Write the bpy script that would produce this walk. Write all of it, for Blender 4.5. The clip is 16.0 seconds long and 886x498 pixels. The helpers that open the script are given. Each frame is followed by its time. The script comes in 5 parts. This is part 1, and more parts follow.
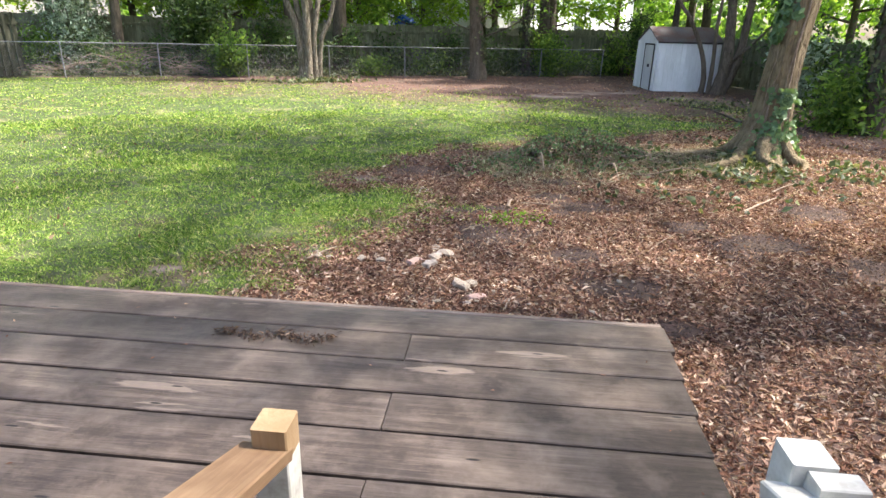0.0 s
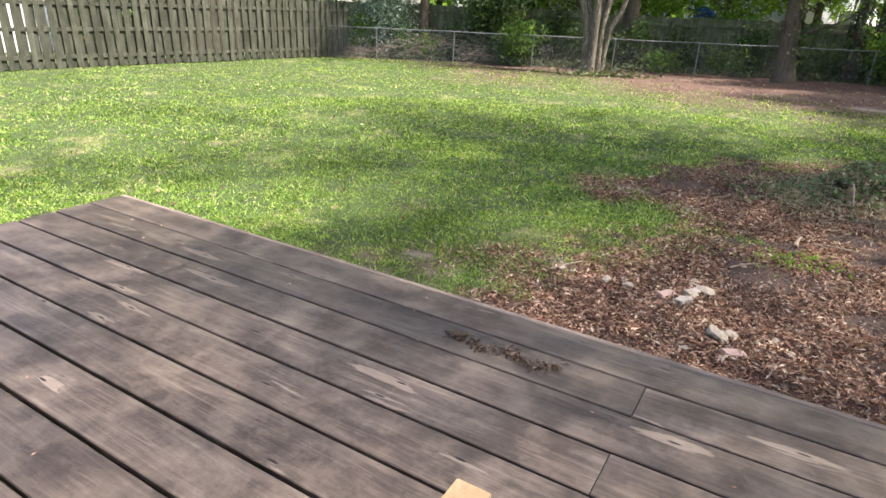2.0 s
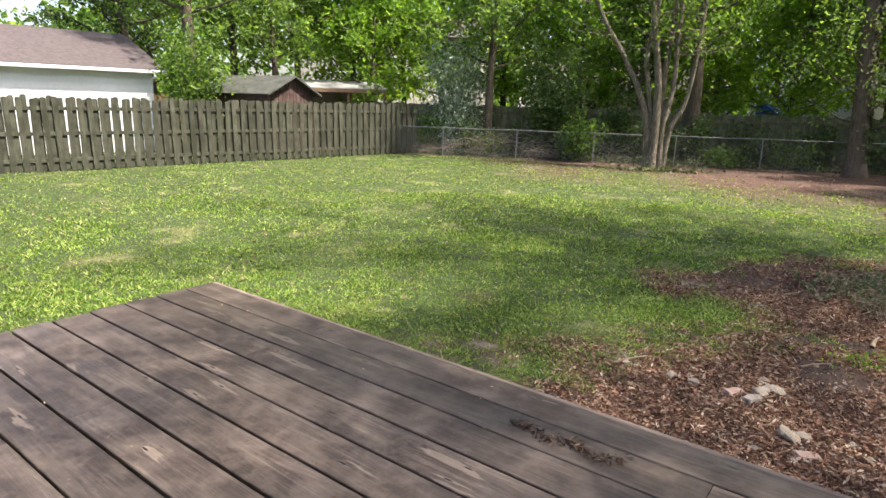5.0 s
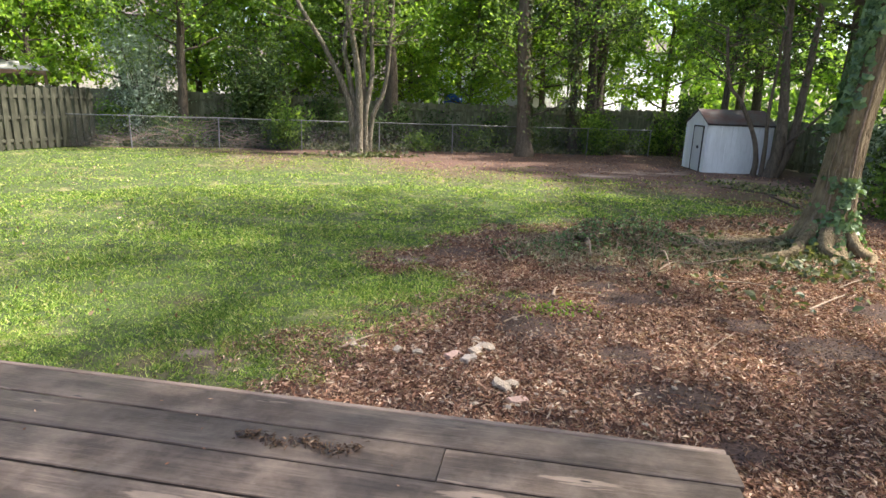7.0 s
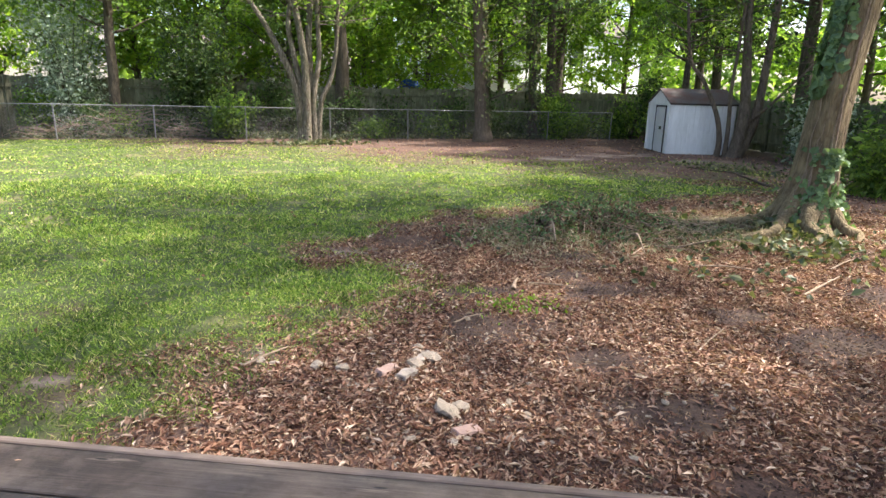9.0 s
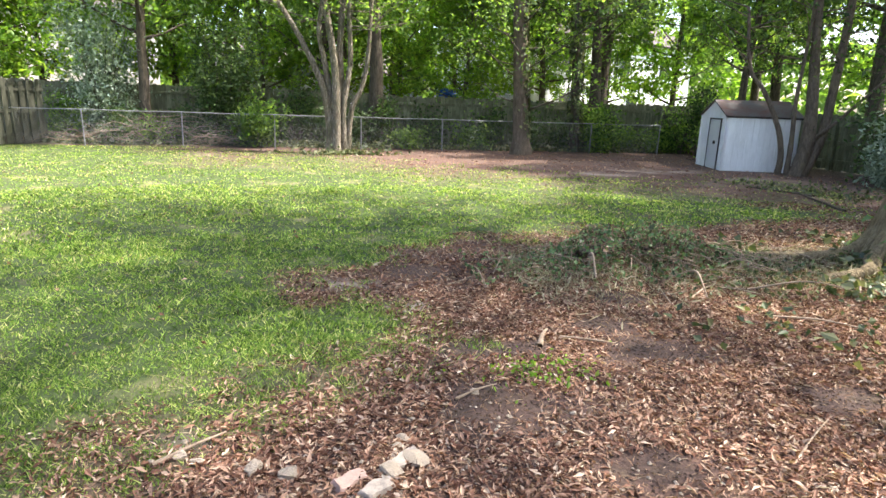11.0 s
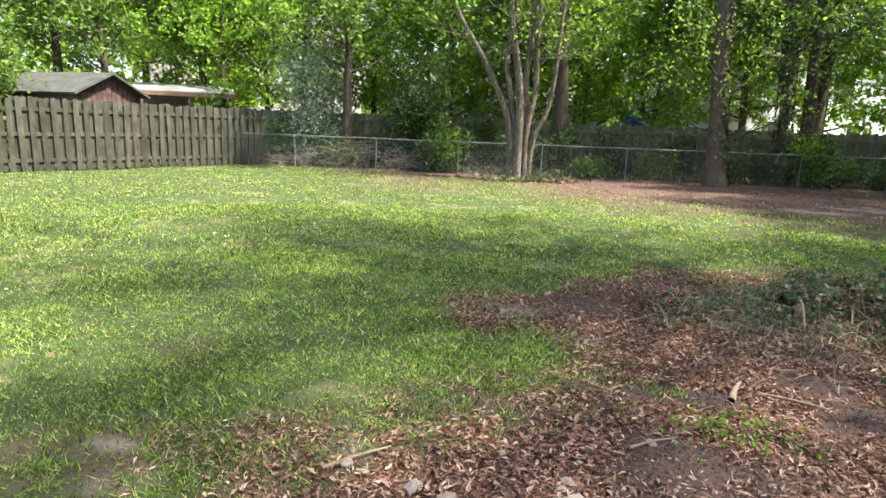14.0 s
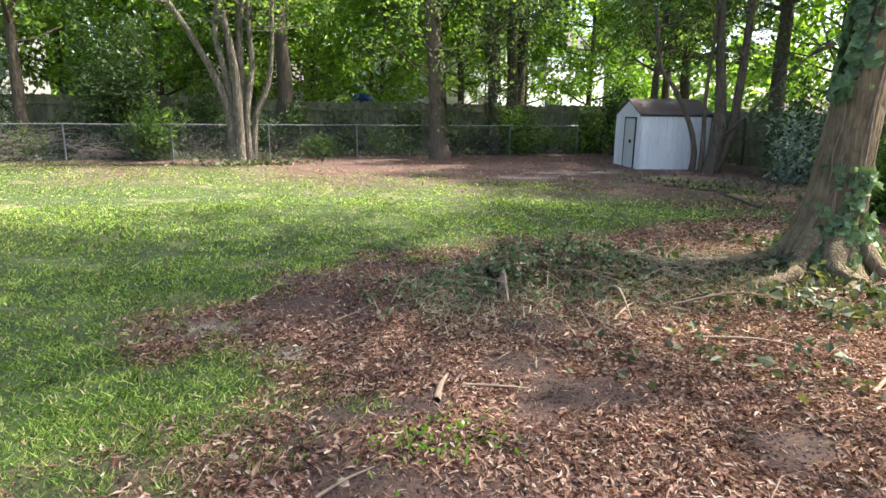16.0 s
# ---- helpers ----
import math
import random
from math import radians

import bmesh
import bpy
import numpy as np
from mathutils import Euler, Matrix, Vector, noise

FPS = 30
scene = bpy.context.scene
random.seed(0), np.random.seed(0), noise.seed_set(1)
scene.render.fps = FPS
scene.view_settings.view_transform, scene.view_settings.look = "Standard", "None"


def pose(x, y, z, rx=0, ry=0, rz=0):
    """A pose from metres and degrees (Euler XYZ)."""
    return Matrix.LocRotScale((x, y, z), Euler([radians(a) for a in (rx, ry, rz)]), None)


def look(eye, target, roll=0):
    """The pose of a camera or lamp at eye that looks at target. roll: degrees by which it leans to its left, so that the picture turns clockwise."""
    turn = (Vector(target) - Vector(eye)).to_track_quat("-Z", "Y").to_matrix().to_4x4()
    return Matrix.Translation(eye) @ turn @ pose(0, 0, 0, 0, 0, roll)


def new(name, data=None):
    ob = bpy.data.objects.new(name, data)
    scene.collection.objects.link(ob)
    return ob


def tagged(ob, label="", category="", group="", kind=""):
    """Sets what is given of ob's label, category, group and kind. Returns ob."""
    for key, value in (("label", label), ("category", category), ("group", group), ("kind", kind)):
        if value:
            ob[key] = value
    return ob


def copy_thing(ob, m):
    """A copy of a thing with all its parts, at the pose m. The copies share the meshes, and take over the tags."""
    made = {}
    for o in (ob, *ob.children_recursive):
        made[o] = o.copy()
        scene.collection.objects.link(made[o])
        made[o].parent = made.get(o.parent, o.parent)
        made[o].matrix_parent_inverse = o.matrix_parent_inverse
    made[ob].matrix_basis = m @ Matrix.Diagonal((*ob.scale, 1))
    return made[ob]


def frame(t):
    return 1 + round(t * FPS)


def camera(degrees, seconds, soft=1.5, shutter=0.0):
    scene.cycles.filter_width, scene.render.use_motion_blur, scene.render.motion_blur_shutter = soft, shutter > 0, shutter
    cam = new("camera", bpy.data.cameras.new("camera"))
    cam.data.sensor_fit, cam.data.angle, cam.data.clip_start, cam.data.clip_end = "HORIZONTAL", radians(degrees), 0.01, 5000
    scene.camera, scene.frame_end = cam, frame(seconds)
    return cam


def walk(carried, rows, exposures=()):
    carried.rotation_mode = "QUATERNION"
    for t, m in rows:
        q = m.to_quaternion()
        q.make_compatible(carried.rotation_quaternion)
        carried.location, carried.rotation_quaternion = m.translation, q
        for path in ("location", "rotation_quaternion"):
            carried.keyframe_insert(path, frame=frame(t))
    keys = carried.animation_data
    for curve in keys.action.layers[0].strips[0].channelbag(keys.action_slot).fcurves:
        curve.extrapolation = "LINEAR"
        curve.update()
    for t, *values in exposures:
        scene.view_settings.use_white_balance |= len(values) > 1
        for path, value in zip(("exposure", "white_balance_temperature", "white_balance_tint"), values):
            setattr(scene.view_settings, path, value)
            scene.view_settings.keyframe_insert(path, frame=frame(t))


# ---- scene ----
cam = camera(73.0, 16.0)
PATH = [
    (0, (-1.819, -2.479, 1.924), (-1.201, -0.71, 1.226), 1.5),
    (0.5, (-1.771, -2.368, 1.915), (-1.325, -0.552, 1.207), 1.9),
    (1, (-1.738, -2.286, 1.928), (-1.425, -0.448, 1.203), 2.5),
    (1.5, (-1.692, -2.207, 1.981), (-1.647, -0.351, 1.235), 2.5),
    (2, (-1.76, -2.215, 2.023), (-1.952, -0.374, 1.268), 2.4),
    (2.5, (-1.821, -2.254, 2.04), (-2.176, -0.427, 1.309), 2.5),
    (3, (-1.883, -2.353, 2.093), (-2.405, -0.494, 1.572), 2.3),
    (3.2, (-1.872, -2.334, 2.056), (-2.441, -0.478, 1.572), 2.3),
    (5.3, (-1.735, -2.47, 2.122), (-2.055, -0.554, 1.645), 1.1),
    (5.5, (-1.713, -2.382, 2.086), (-1.89, -0.448, 1.608), 1.3),
    (6, (-1.749, -2.431, 2.123), (-1.594, -0.496, 1.642), 1.7),
    (6.5, (-1.74, -2.292, 2.041), (-1.356, -0.388, 1.563), 2.2),
    (7, (-1.736, -2.233, 2.03), (-1.24, -0.356, 1.549), 2.2),
    (7.5, (-1.602, -2.076, 1.928), (-1.06, -0.214, 1.436), 2.4),
    (8, (-1.499, -1.938, 1.885), (-0.934, -0.084, 1.392), 1.8),
    (8.5, (-1.403, -1.613, 1.755), (-0.804, 0.229, 1.256), 2.0),
    (8.7, (-1.349, -1.507, 1.754), (-0.738, 0.33, 1.253), 1.5),
    (10.8, (-0.711, -0.335, 1.695), (-0.14, 1.51, 1.174), 2.0),
    (11, (-0.694, -0.297, 1.7), (-0.209, 1.585, 1.226), 2.0),
    (11.5, (-0.731, -0.26, 1.689), (-0.429, 1.683, 1.323), 2.6),
    (12, (-0.754, -0.245, 1.683), (-0.639, 1.717, 1.31), 3.0),
    (12.5, (-0.753, -0.221, 1.674), (-0.716, 1.743, 1.293), 2.8),
    (13, (-0.756, -0.205, 1.675), (-0.751, 1.756, 1.286), 2.5),
    (13.5, (-0.749, -0.184, 1.674), (-0.783, 1.776, 1.279), 2.4),
    (14, (-0.7, -0.184, 1.665), (-0.784, 1.773, 1.26), 2.2),
    (14.5, (-0.6, -0.146, 1.663), (-0.702, 1.807, 1.247), 1.6),
    (15, (-0.49, 0.005, 1.687), (-0.34, 1.953, 1.261), 1.0),
    (15.5, (-0.321, 0.259, 1.656), (0.251, 2.124, 1.215), 1.0),
    (16, (-0.122, 0.429, 1.681), (0.581, 2.245, 1.227), 0.8),
]
walk(cam, [(t, look(eye, target, roll)) for t, eye, target, roll in PATH], [(0, 1.94, 6400, 16), (1.5, 1.76, 6420, 16), (3, 1.46, 6450, 16), (5.5, 1.3, 6720, 16), (6.8, 1.62, 6660, 16), (8.5, 1.72, 6620, 16), (11, 2.1, 6480, 15), (12.5, 1.84, 6480, 15), (14.5, 1.76, 6480, 15), (16, 1.88, 6380, 16)])

# ---- world, sun, exposure ----
SUN_AZ, SUN_EL = radians(101), radians(57)   # azimuth from north (+y) towards east (+x)
world = bpy.data.worlds.new("world")
scene.world = world
world.use_nodes = True
wn = world.node_tree.nodes
sky = wn.new("ShaderNodeTexSky")
sky.sky_type, sky.sun_disc = "NISHITA", False
sky.sun_elevation, sky.sun_rotation = SUN_EL, SUN_AZ
sky.air_density, sky.dust_density, sky.ozone_density = 1.0, 3.0, 0.6
wn["Background"].inputs[1].default_value = 0.15
world.node_tree.links.new(sky.outputs[0], wn["Background"].inputs[0])
to_sun = Vector((math.cos(SUN_EL) * math.sin(SUN_AZ), math.cos(SUN_EL) * math.cos(SUN_AZ), math.sin(SUN_EL)))
sun = new("sun", bpy.data.lights.new("sun", "SUN"))
sun.data.energy, sun.data.angle, sun.data.color = 5.3, radians(1.8), (1.0, 0.95, 0.86)
sun.matrix_world = look(to_sun * 60, (0, 0, 0))
scene.view_settings.exposure = 1.2


# ---- materials ----
def material(name, rough=0.85):
    m = bpy.data.materials.new(name)
    m.use_nodes = True
    b = m.node_tree.nodes["Principled BSDF"]
    b.inputs["Roughness"].default_value = rough
    b.inputs["Specular IOR Level"].default_value = 0.3
    return m, m.node_tree.nodes, m.node_tree.links, b


def coords(n, l, scale, kind="Object", offset=True):
    """Object or generated coordinates, stretched, moved apart by each object's random number."""
    tc = n.new("ShaderNodeTexCoord")
    mp = n.new("ShaderNodeMapping")
    mp.inputs["Scale"].default_value = scale
    l.new(tc.outputs[kind], mp.inputs[0])
    if offset:
        info = n.new("ShaderNodeObjectInfo")
        mul = n.new("ShaderNodeMath")
        mul.operation = "MULTIPLY"
        mul.inputs[1].default_value = 37.0
        l.new(info.outputs["Random"], mul.inputs[0])
        l.new(mul.outputs[0], mp.inputs["Location"])
    return mp.outputs[0]


def noise_tex(n, l, vec, scale, detail=5.0, rough=0.6, dist=0.0):
    t = n.new("ShaderNodeTexNoise")
    t.inputs["Scale"].default_value, t.inputs["Detail"].default_value = scale, detail
    t.inputs["Roughness"].default_value, t.inputs["Distortion"].default_value = rough, dist
    l.new(vec, t.inputs["Vector"])
    return t.outputs["Fac"]


def ramp(n, l, fac, stops):
    r = n.new("ShaderNodeValToRGB")
    els = r.color_ramp.elements
    while len(els) < len(stops):
        els.new(0.5)
    for e, (p, c) in zip(els, stops):
        e.position, e.color = p, (*c, 1)
    l.new(fac, r.inputs[0])
    return r.outputs[0]


def mix(n, l, fac, a, b, mode="MIX"):
    x = n.new("ShaderNodeMix")
    x.data_type, x.blend_type = "RGBA", mode
    for sock, v in ((x.inputs[0], fac), (x.inputs[6], a), (x.inputs[7], b)):
        if isinstance(v, (int, float)):
            sock.default_value = v
        elif isinstance(v, tuple):
            sock.default_value = (*v, 1)
        else:
            l.new(v, sock)
    return x.outputs[2]


def calc(n, l, op, a, b=0.0, clamp=False):
    x = n.new("ShaderNodeMath")
    x.operation, x.use_clamp = op, clamp
    for sock, v in ((x.inputs[0], a), (x.inputs[1], b)):
        if isinstance(v, (int, float)):
            sock.default_value = v
        else:
            l.new(v, sock)
    return x.outputs[0]


def bump(n, l, bsdf, height, strength=0.5, dist=0.01):
    b = n.new("ShaderNodeBump")
    b.inputs["Strength"].default_value, b.inputs["Distance"].default_value = strength, dist
    l.new(height, b.inputs["Height"])
    l.new(b.outputs[0], bsdf.inputs["Normal"])


def wood(name, dark, mid, light, axis=0, rough=0.75, knots=True, bumpy=0.5):
    """Weathered timber with its grain along one local axis."""
    m, n, l, b = material(name, rough)
    sc = [26.0, 26.0, 26.0]
    sc[axis] = 1.1
    v = coords(n, l, sc)
    fine = noise_tex(n, l, v, 1.6, 8, 0.7, 1.2)
    sc2 = [7.0, 7.0, 7.0]
    sc2[axis] = 0.9
    wide = noise_tex(n, l, coords(n, l, sc2), 0.9, 5, 0.6, 1.3)
    col = ramp(n, l, fine, [(0.36, dark), (0.5, mid), (0.68, light)])
    col2 = ramp(n, l, wide, [(0.36, dark), (0.53, mid), (0.68, light)])
    c = mix(n, l, 0.5, col, col2)
    stain = noise_tex(n, l, coords(n, l, (1, 1, 1)), 2.2, 4, 0.6)
    c = mix(n, l, ramp(n, l, stain, [(0.38, (0, 0, 0)), (0.66, (0.85, 0.85, 0.85))]), c, dark)
    info = n.new("ShaderNodeObjectInfo")
    tone = n.new("ShaderNodeHueSaturation")
    l.new(calc(n, l, "ADD", calc(n, l, "MULTIPLY", info.outputs["Random"], 0.35), 0.86), tone.inputs["Value"])
    if knots:
        b.inputs["Specular IOR Level"].default_value = 0.35
        rings = calc(n, l, "SINE", calc(n, l, "MULTIPLY", wide, 95.0))
        c = mix(n, l, calc(n, l, "MULTIPLY", calc(n, l, "ADD", rings, 1.0), 0.03), c, light)
        cloud = noise_tex(n, l, coords(n, l, (1, 1, 1), offset=True), 4.2, 7, 0.7, 0.15)
        c = mix(n, l, ramp(n, l, cloud, [(0.46, (0, 0, 0)), (0.70, (0.5, 0.5, 0.5))]), c, tuple(x * 1.05 for x in light))
        c = mix(n, l, ramp(n, l, cloud, [(0.30, (0.6, 0.6, 0.6)), (0.42, (0, 0, 0))]), c, tuple(x * 0.75 for x in dark))
        sc3 = [3.6, 3.6, 3.6]
        sc3[axis] = 0.8
        vo = n.new("ShaderNodeTexVoronoi")
        vo.voronoi_dimensions = "2D"
        vo.inputs["Scale"].default_value = 1.25
        l.new(coords(n, l, sc3), vo.inputs["Vector"])
        sep = n.new("ShaderNodeSeparateColor")
        l.new(vo.outputs["Color"], sep.inputs[0])
        rare = calc(n, l, "GREATER_THAN", sep.outputs[0], 0.5)
        ragged = calc(n, l, "ADD", calc(n, l, "MULTIPLY", calc(n, l, "SUBTRACT", fine, 0.5), 0.5), calc(n, l, "MULTIPLY", calc(n, l, "SUBTRACT", wide, 0.5), 1.3))
        d = calc(n, l, "ADD", vo.outputs["Distance"], ragged)
        halo = ramp(n, l, d, [(0.0, (1, 1, 1)), (0.015, (1, 1, 1)), (0.06, (0, 0, 0))])
        core = ramp(n, l, vo.outputs["Distance"], [(0.0, (1, 1, 1)), (0.022, (1, 1, 1)), (0.036, (0, 0, 0))])
        c = mix(n, l, calc(n, l, "MULTIPLY", calc(n, l, "MULTIPLY", halo, 0.45), rare), c, tuple(min(1, x * 1.5) for x in light))
        c = mix(n, l, calc(n, l, "MULTIPLY", core, rare), c, tuple(x * 0.3 for x in dark))
    l.new(c, tone.inputs["Color"])
    l.new(tone.outputs[0], b.inputs["Base Color"])
    rr = ramp(n, l, stain, [(0.3, (rough * 0.72,) * 3), (0.7, (min(1, rough * 1.2),) * 3)])
    l.new(rr, b.inputs["Roughness"])
    bump(n, l, b, fine, bumpy, 0.006)
    return m


def bark(name, dark, mid, light, scale=1.0, strength=1.0, moss=None):
    m, n, l, b = material(name, 0.92)
    v = coords(n, l, (9 * scale, 9 * scale, 1.8 * scale), offset=False)
    ridges = noise_tex(n, l, v, 1.3, 7, 0.62, 0.9)
    vo = n.new("ShaderNodeTexVoronoi")
    vo.feature = "DISTANCE_TO_EDGE"
    vo.inputs["Scale"].default_value = 1.7
    l.new(v, vo.inputs["Vector"])
    cracks = ramp(n, l, vo.outputs[0], [(0.0, (0, 0, 0)), (0.16, (1, 1, 1))])
    c = ramp(n, l, ridges, [(0.28, dark), (0.5, mid), (0.75, light)])
    c = mix(n, l, calc(n, l, "MULTIPLY", calc(n, l, "SUBTRACT", 1.0, cracks), 0.4), c, dark)
    big = noise_tex(n, l, coords(n, l, (1, 1, 1), offset=False), 2.4, 4)
    c = mix(n, l, ramp(n, l, big, [(0.5, (0, 0, 0)), (0.68, (0.8, 0.8, 0.8))]), c, moss or tuple(x * 1.4 for x in mid))
    l.new(c, b.inputs["Base Color"])
    h = calc(n, l, "ADD", ridges, calc(n, l, "MULTIPLY", cracks, 0.45))
    bump(n, l, b, h, strength, 0.035)
    return m


def leaf_mat(name, stops, glow=0.45, rough=0.55, gloss=0.025):
    """Thin leaves: diffuse, light let through, a little gloss; each leaf has its own tone."""
    m = bpy.data.materials.new(name)
    m.use_nodes = True
    n, l = m.node_tree.nodes, m.node_tree.links
    n.clear()
    geo = n.new("ShaderNodeNewGeometry")
    c = ramp(n, l, geo.outputs["Random Per Island"], stops)
    big = noise_tex(n, l, geo.outputs["Position"], 0.5, 2)
    tone = n.new("ShaderNodeHueSaturation")
    l.new(c, tone.inputs["Color"])
    small = noise_tex(n, l, geo.outputs["Position"], 5.5, 3)
    l.new(calc(n, l, "MULTIPLY", calc(n, l, "ADD", calc(n, l, "MULTIPLY", big, 0.8), 0.6), calc(n, l, "ADD", calc(n, l, "MULTIPLY", small, 1.3), 0.35)), tone.inputs["Value"])
    d, t, g = n.new("ShaderNodeBsdfDiffuse"), n.new("ShaderNodeBsdfTranslucent"), n.new("ShaderNodeBsdfGlossy")
    g.inputs["Roughness"].default_value = rough
    bright = mix(n, l, 0.75, tone.outputs[0], (1.0, 1.0, 0.32), "MULTIPLY")
    up = n.new("ShaderNodeHueSaturation")
    up.inputs["Value"].default_value = 1.9
    l.new(bright, up.inputs["Color"])
    l.new(tone.outputs[0], d.inputs[0])
    l.new(up.outputs[0], t.inputs[0])
    a, e, out = n.new("ShaderNodeMixShader"), n.new("ShaderNodeMixShader"), n.new("ShaderNodeOutputMaterial")
    a.inputs[0].default_value, e.inputs[0].default_value = glow, gloss
    l.new(d.outputs[0], a.inputs[1]); l.new(t.outputs[0], a.inputs[2])
    l.new(a.outputs[0], e.inputs[1]); l.new(g.outputs[0], e.inputs[2])
    l.new(e.outputs[0], out.inputs[0])
    return m


def plain(name, col, col2, scale=6.0, rough=0.7, metal=0.0, rel=0.15, stretch=(1, 1, 1)):
    m, n, l, b = material(name, rough)
    f = noise_tex(n, l, coords(n, l, stretch), scale, 6, 0.65)
    f2 = noise_tex(n, l, coords(n, l, stretch), scale * 7, 4, 0.6)
    c = ramp(n, l, calc(n, l, "ADD", calc(n, l, "MULTIPLY", f, 0.7), calc(n, l, "MULTIPLY", f2, 0.3)), [(0.35, col2), (0.6, col)])
    l.new(c, b.inputs["Base Color"])
    b.inputs["Metallic"].default_value = metal
    bump(n, l, b, f2, rel, 0.004)
    return m


MAT_DECK = wood("deck_timber", (0.026, 0.018, 0.013), (0.066, 0.049, 0.037), (0.172, 0.136, 0.106), 0, 0.45, True, 0.35)
MAT_NEWEL = wood("bare_pine", (0.256, 0.168, 0.085), (0.384, 0.280, 0.162), (0.480, 0.368, 0.230), 2, 0.7, False, 0.3)
MAT_RAIL = wood("bare_pine_rail", (0.120, 0.070, 0.037), (0.231, 0.148, 0.081), (0.323, 0.225, 0.133), 0, 0.7, False, 0.3)
MAT_WHITEWOOD = plain("chalky_white_paint", (0.56, 0.56, 0.50), (0.30, 0.29, 0.25), 5, 0.7)
MAT_PICKET = wood("grey_picket", (0.024, 0.026, 0.016), (0.060, 0.061, 0.041), (0.114, 0.116, 0.083), 2, 0.9, False, 0.6)
MAT_PRIV = wood("dark_fence_board", (0.075, 0.081, 0.045), (0.152, 0.158, 0.091), (0.248, 0.255, 0.160), 2, 0.92, False, 0.5)
MAT_STEEL = plain("galvanised_steel", (0.30, 0.31, 0.30), (0.17, 0.17, 0.165), 20, 0.5, 0.6)
MAT_WIRE = plain("dull_wire", (0.22, 0.22, 0.21), (0.12, 0.12, 0.11), 20, 0.6, 0.5)
MAT_SHED = plain("white_painted_sheet", (0.77, 0.77, 0.76), (0.60, 0.60, 0.58), 2.5, 0.5, 0.0, 0.2, (1, 1, 0.3))
MAT_SHEDDOOR = plain("grey_painted_sheet", (0.58, 0.58, 0.56), (0.46, 0.46, 0.45), 2.5, 0.5, 0.0, 0.2, (1, 1, 0.3))
MAT_DARKTRIM = plain("dark_brown_trim", (0.035, 0.028, 0.026), (0.02, 0.016, 0.015), 8, 0.5)
MAT_SHEDROOF = plain("rusty_roof_sheet", (0.085, 0.083, 0.078), (0.085, 0.035, 0.025), 2.2, 0.75, 0.0, 0.3)
MAT_SHEETGREY = plain("weathered_grey_sheet", (0.36, 0.36, 0.34), (0.20, 0.20, 0.18), 2.0, 0.7)
MAT_SIDING = plain("white_siding", (0.78, 0.79, 0.80), (0.66, 0.67, 0.67), 1.2, 0.55)
MAT_CREAM = plain("cream_siding", (0.66, 0.64, 0.60), (0.56, 0.54, 0.50), 1.2, 0.6)
MAT_SHINGLE = plain("grey_brown_shingle", (0.105, 0.087, 0.084), (0.056, 0.045, 0.043), 9, 0.9, 0.0, 0.6)
MAT_OLDROOF = plain("mossy_roof", (0.085, 0.09, 0.075), (0.035, 0.036, 0.03), 3, 0.95, 0.0, 0.6)
MAT_EDGE = wood("worn_edge_timber", (0.091, 0.068, 0.055), (0.195, 0.150, 0.117), (0.338, 0.267, 0.215), 0, 0.7, False, 0.5)
MAT_BROWNBOARD = wood("red_brown_board", (0.045, 0.028, 0.024), (0.10, 0.062, 0.052), (0.16, 0.11, 0.09), 2, 0.9, False, 0.4)
MAT_GLASS, _n, _l, _b = material("window_glass", 0.08)
_b.inputs["Base Color"].default_value = (0.03, 0.035, 0.04, 1)
_b.inputs["Specular IOR Level"].default_value = 0.8
MAT_BLUE = plain("blue_tarpaulin", (0.02, 0.10, 0.42), (0.015, 0.07, 0.30), 3, 0.5)
MAT_ROCK = plain("pale_rubble", (0.37, 0.315, 0.24), (0.22, 0.17, 0.125), 14, 0.9, 0.0, 0.8)
MAT_CONCRETE = plain("old_concrete", (0.36, 0.31, 0.255), (0.20, 0.17, 0.14), 10, 0.92, 0.0, 0.8)
MAT_BRICK = plain("salmon_brick", (0.42, 0.28, 0.22), (0.30, 0.21, 0.17), 14, 0.9, 0.0, 0.6)
MAT_TWIG = plain("dry_twig", (0.30, 0.23, 0.16), (0.14, 0.10, 0.07), 14, 0.9, 0.0, 0.5)
MAT_BARK_BIG = bark("red_brown_bark", (0.067, 0.049, 0.027), (0.164, 0.125, 0.069), (0.257, 0.209, 0.119), 1.5, 0.6)
MAT_BARK_PALE = bark("pale_mottled_bark", (0.045, 0.038, 0.026), (0.19, 0.16, 0.115), (0.47, 0.42, 0.33), 2.0, 1.0, (0.085, 0.09, 0.05))
MAT_BARK_TALL = bark("grey_brown_bark", (0.050, 0.038, 0.027), (0.120, 0.092, 0.066), (0.200, 0.160, 0.118), 1.5, 0.7)
MAT_BARK_DARK = bark("dark_bark", (0.030, 0.025, 0.018), (0.084, 0.068, 0.048), (0.162, 0.137, 0.096), 1.2, 0.8)
MAT_LEAF_DEEP = leaf_mat("deep_green_leaf", [(0, (0.018, 0.040, 0.012)), (0.5, (0.045, 0.086, 0.023)), (1, (0.095, 0.148, 0.045))], 0.35)
MAT_LEAF_MID = leaf_mat("green_leaf", [(0, (0.036, 0.080, 0.016)), (0.5, (0.095, 0.172, 0.032)), (1, (0.185, 0.280, 0.060))], 0.55)
MAT_LEAF_LIME = leaf_mat("lime_leaf", [(0, (0.071, 0.156, 0.018)), (0.6, (0.143, 0.260, 0.027)), (1, (0.229, 0.342, 0.050))], 0.55)
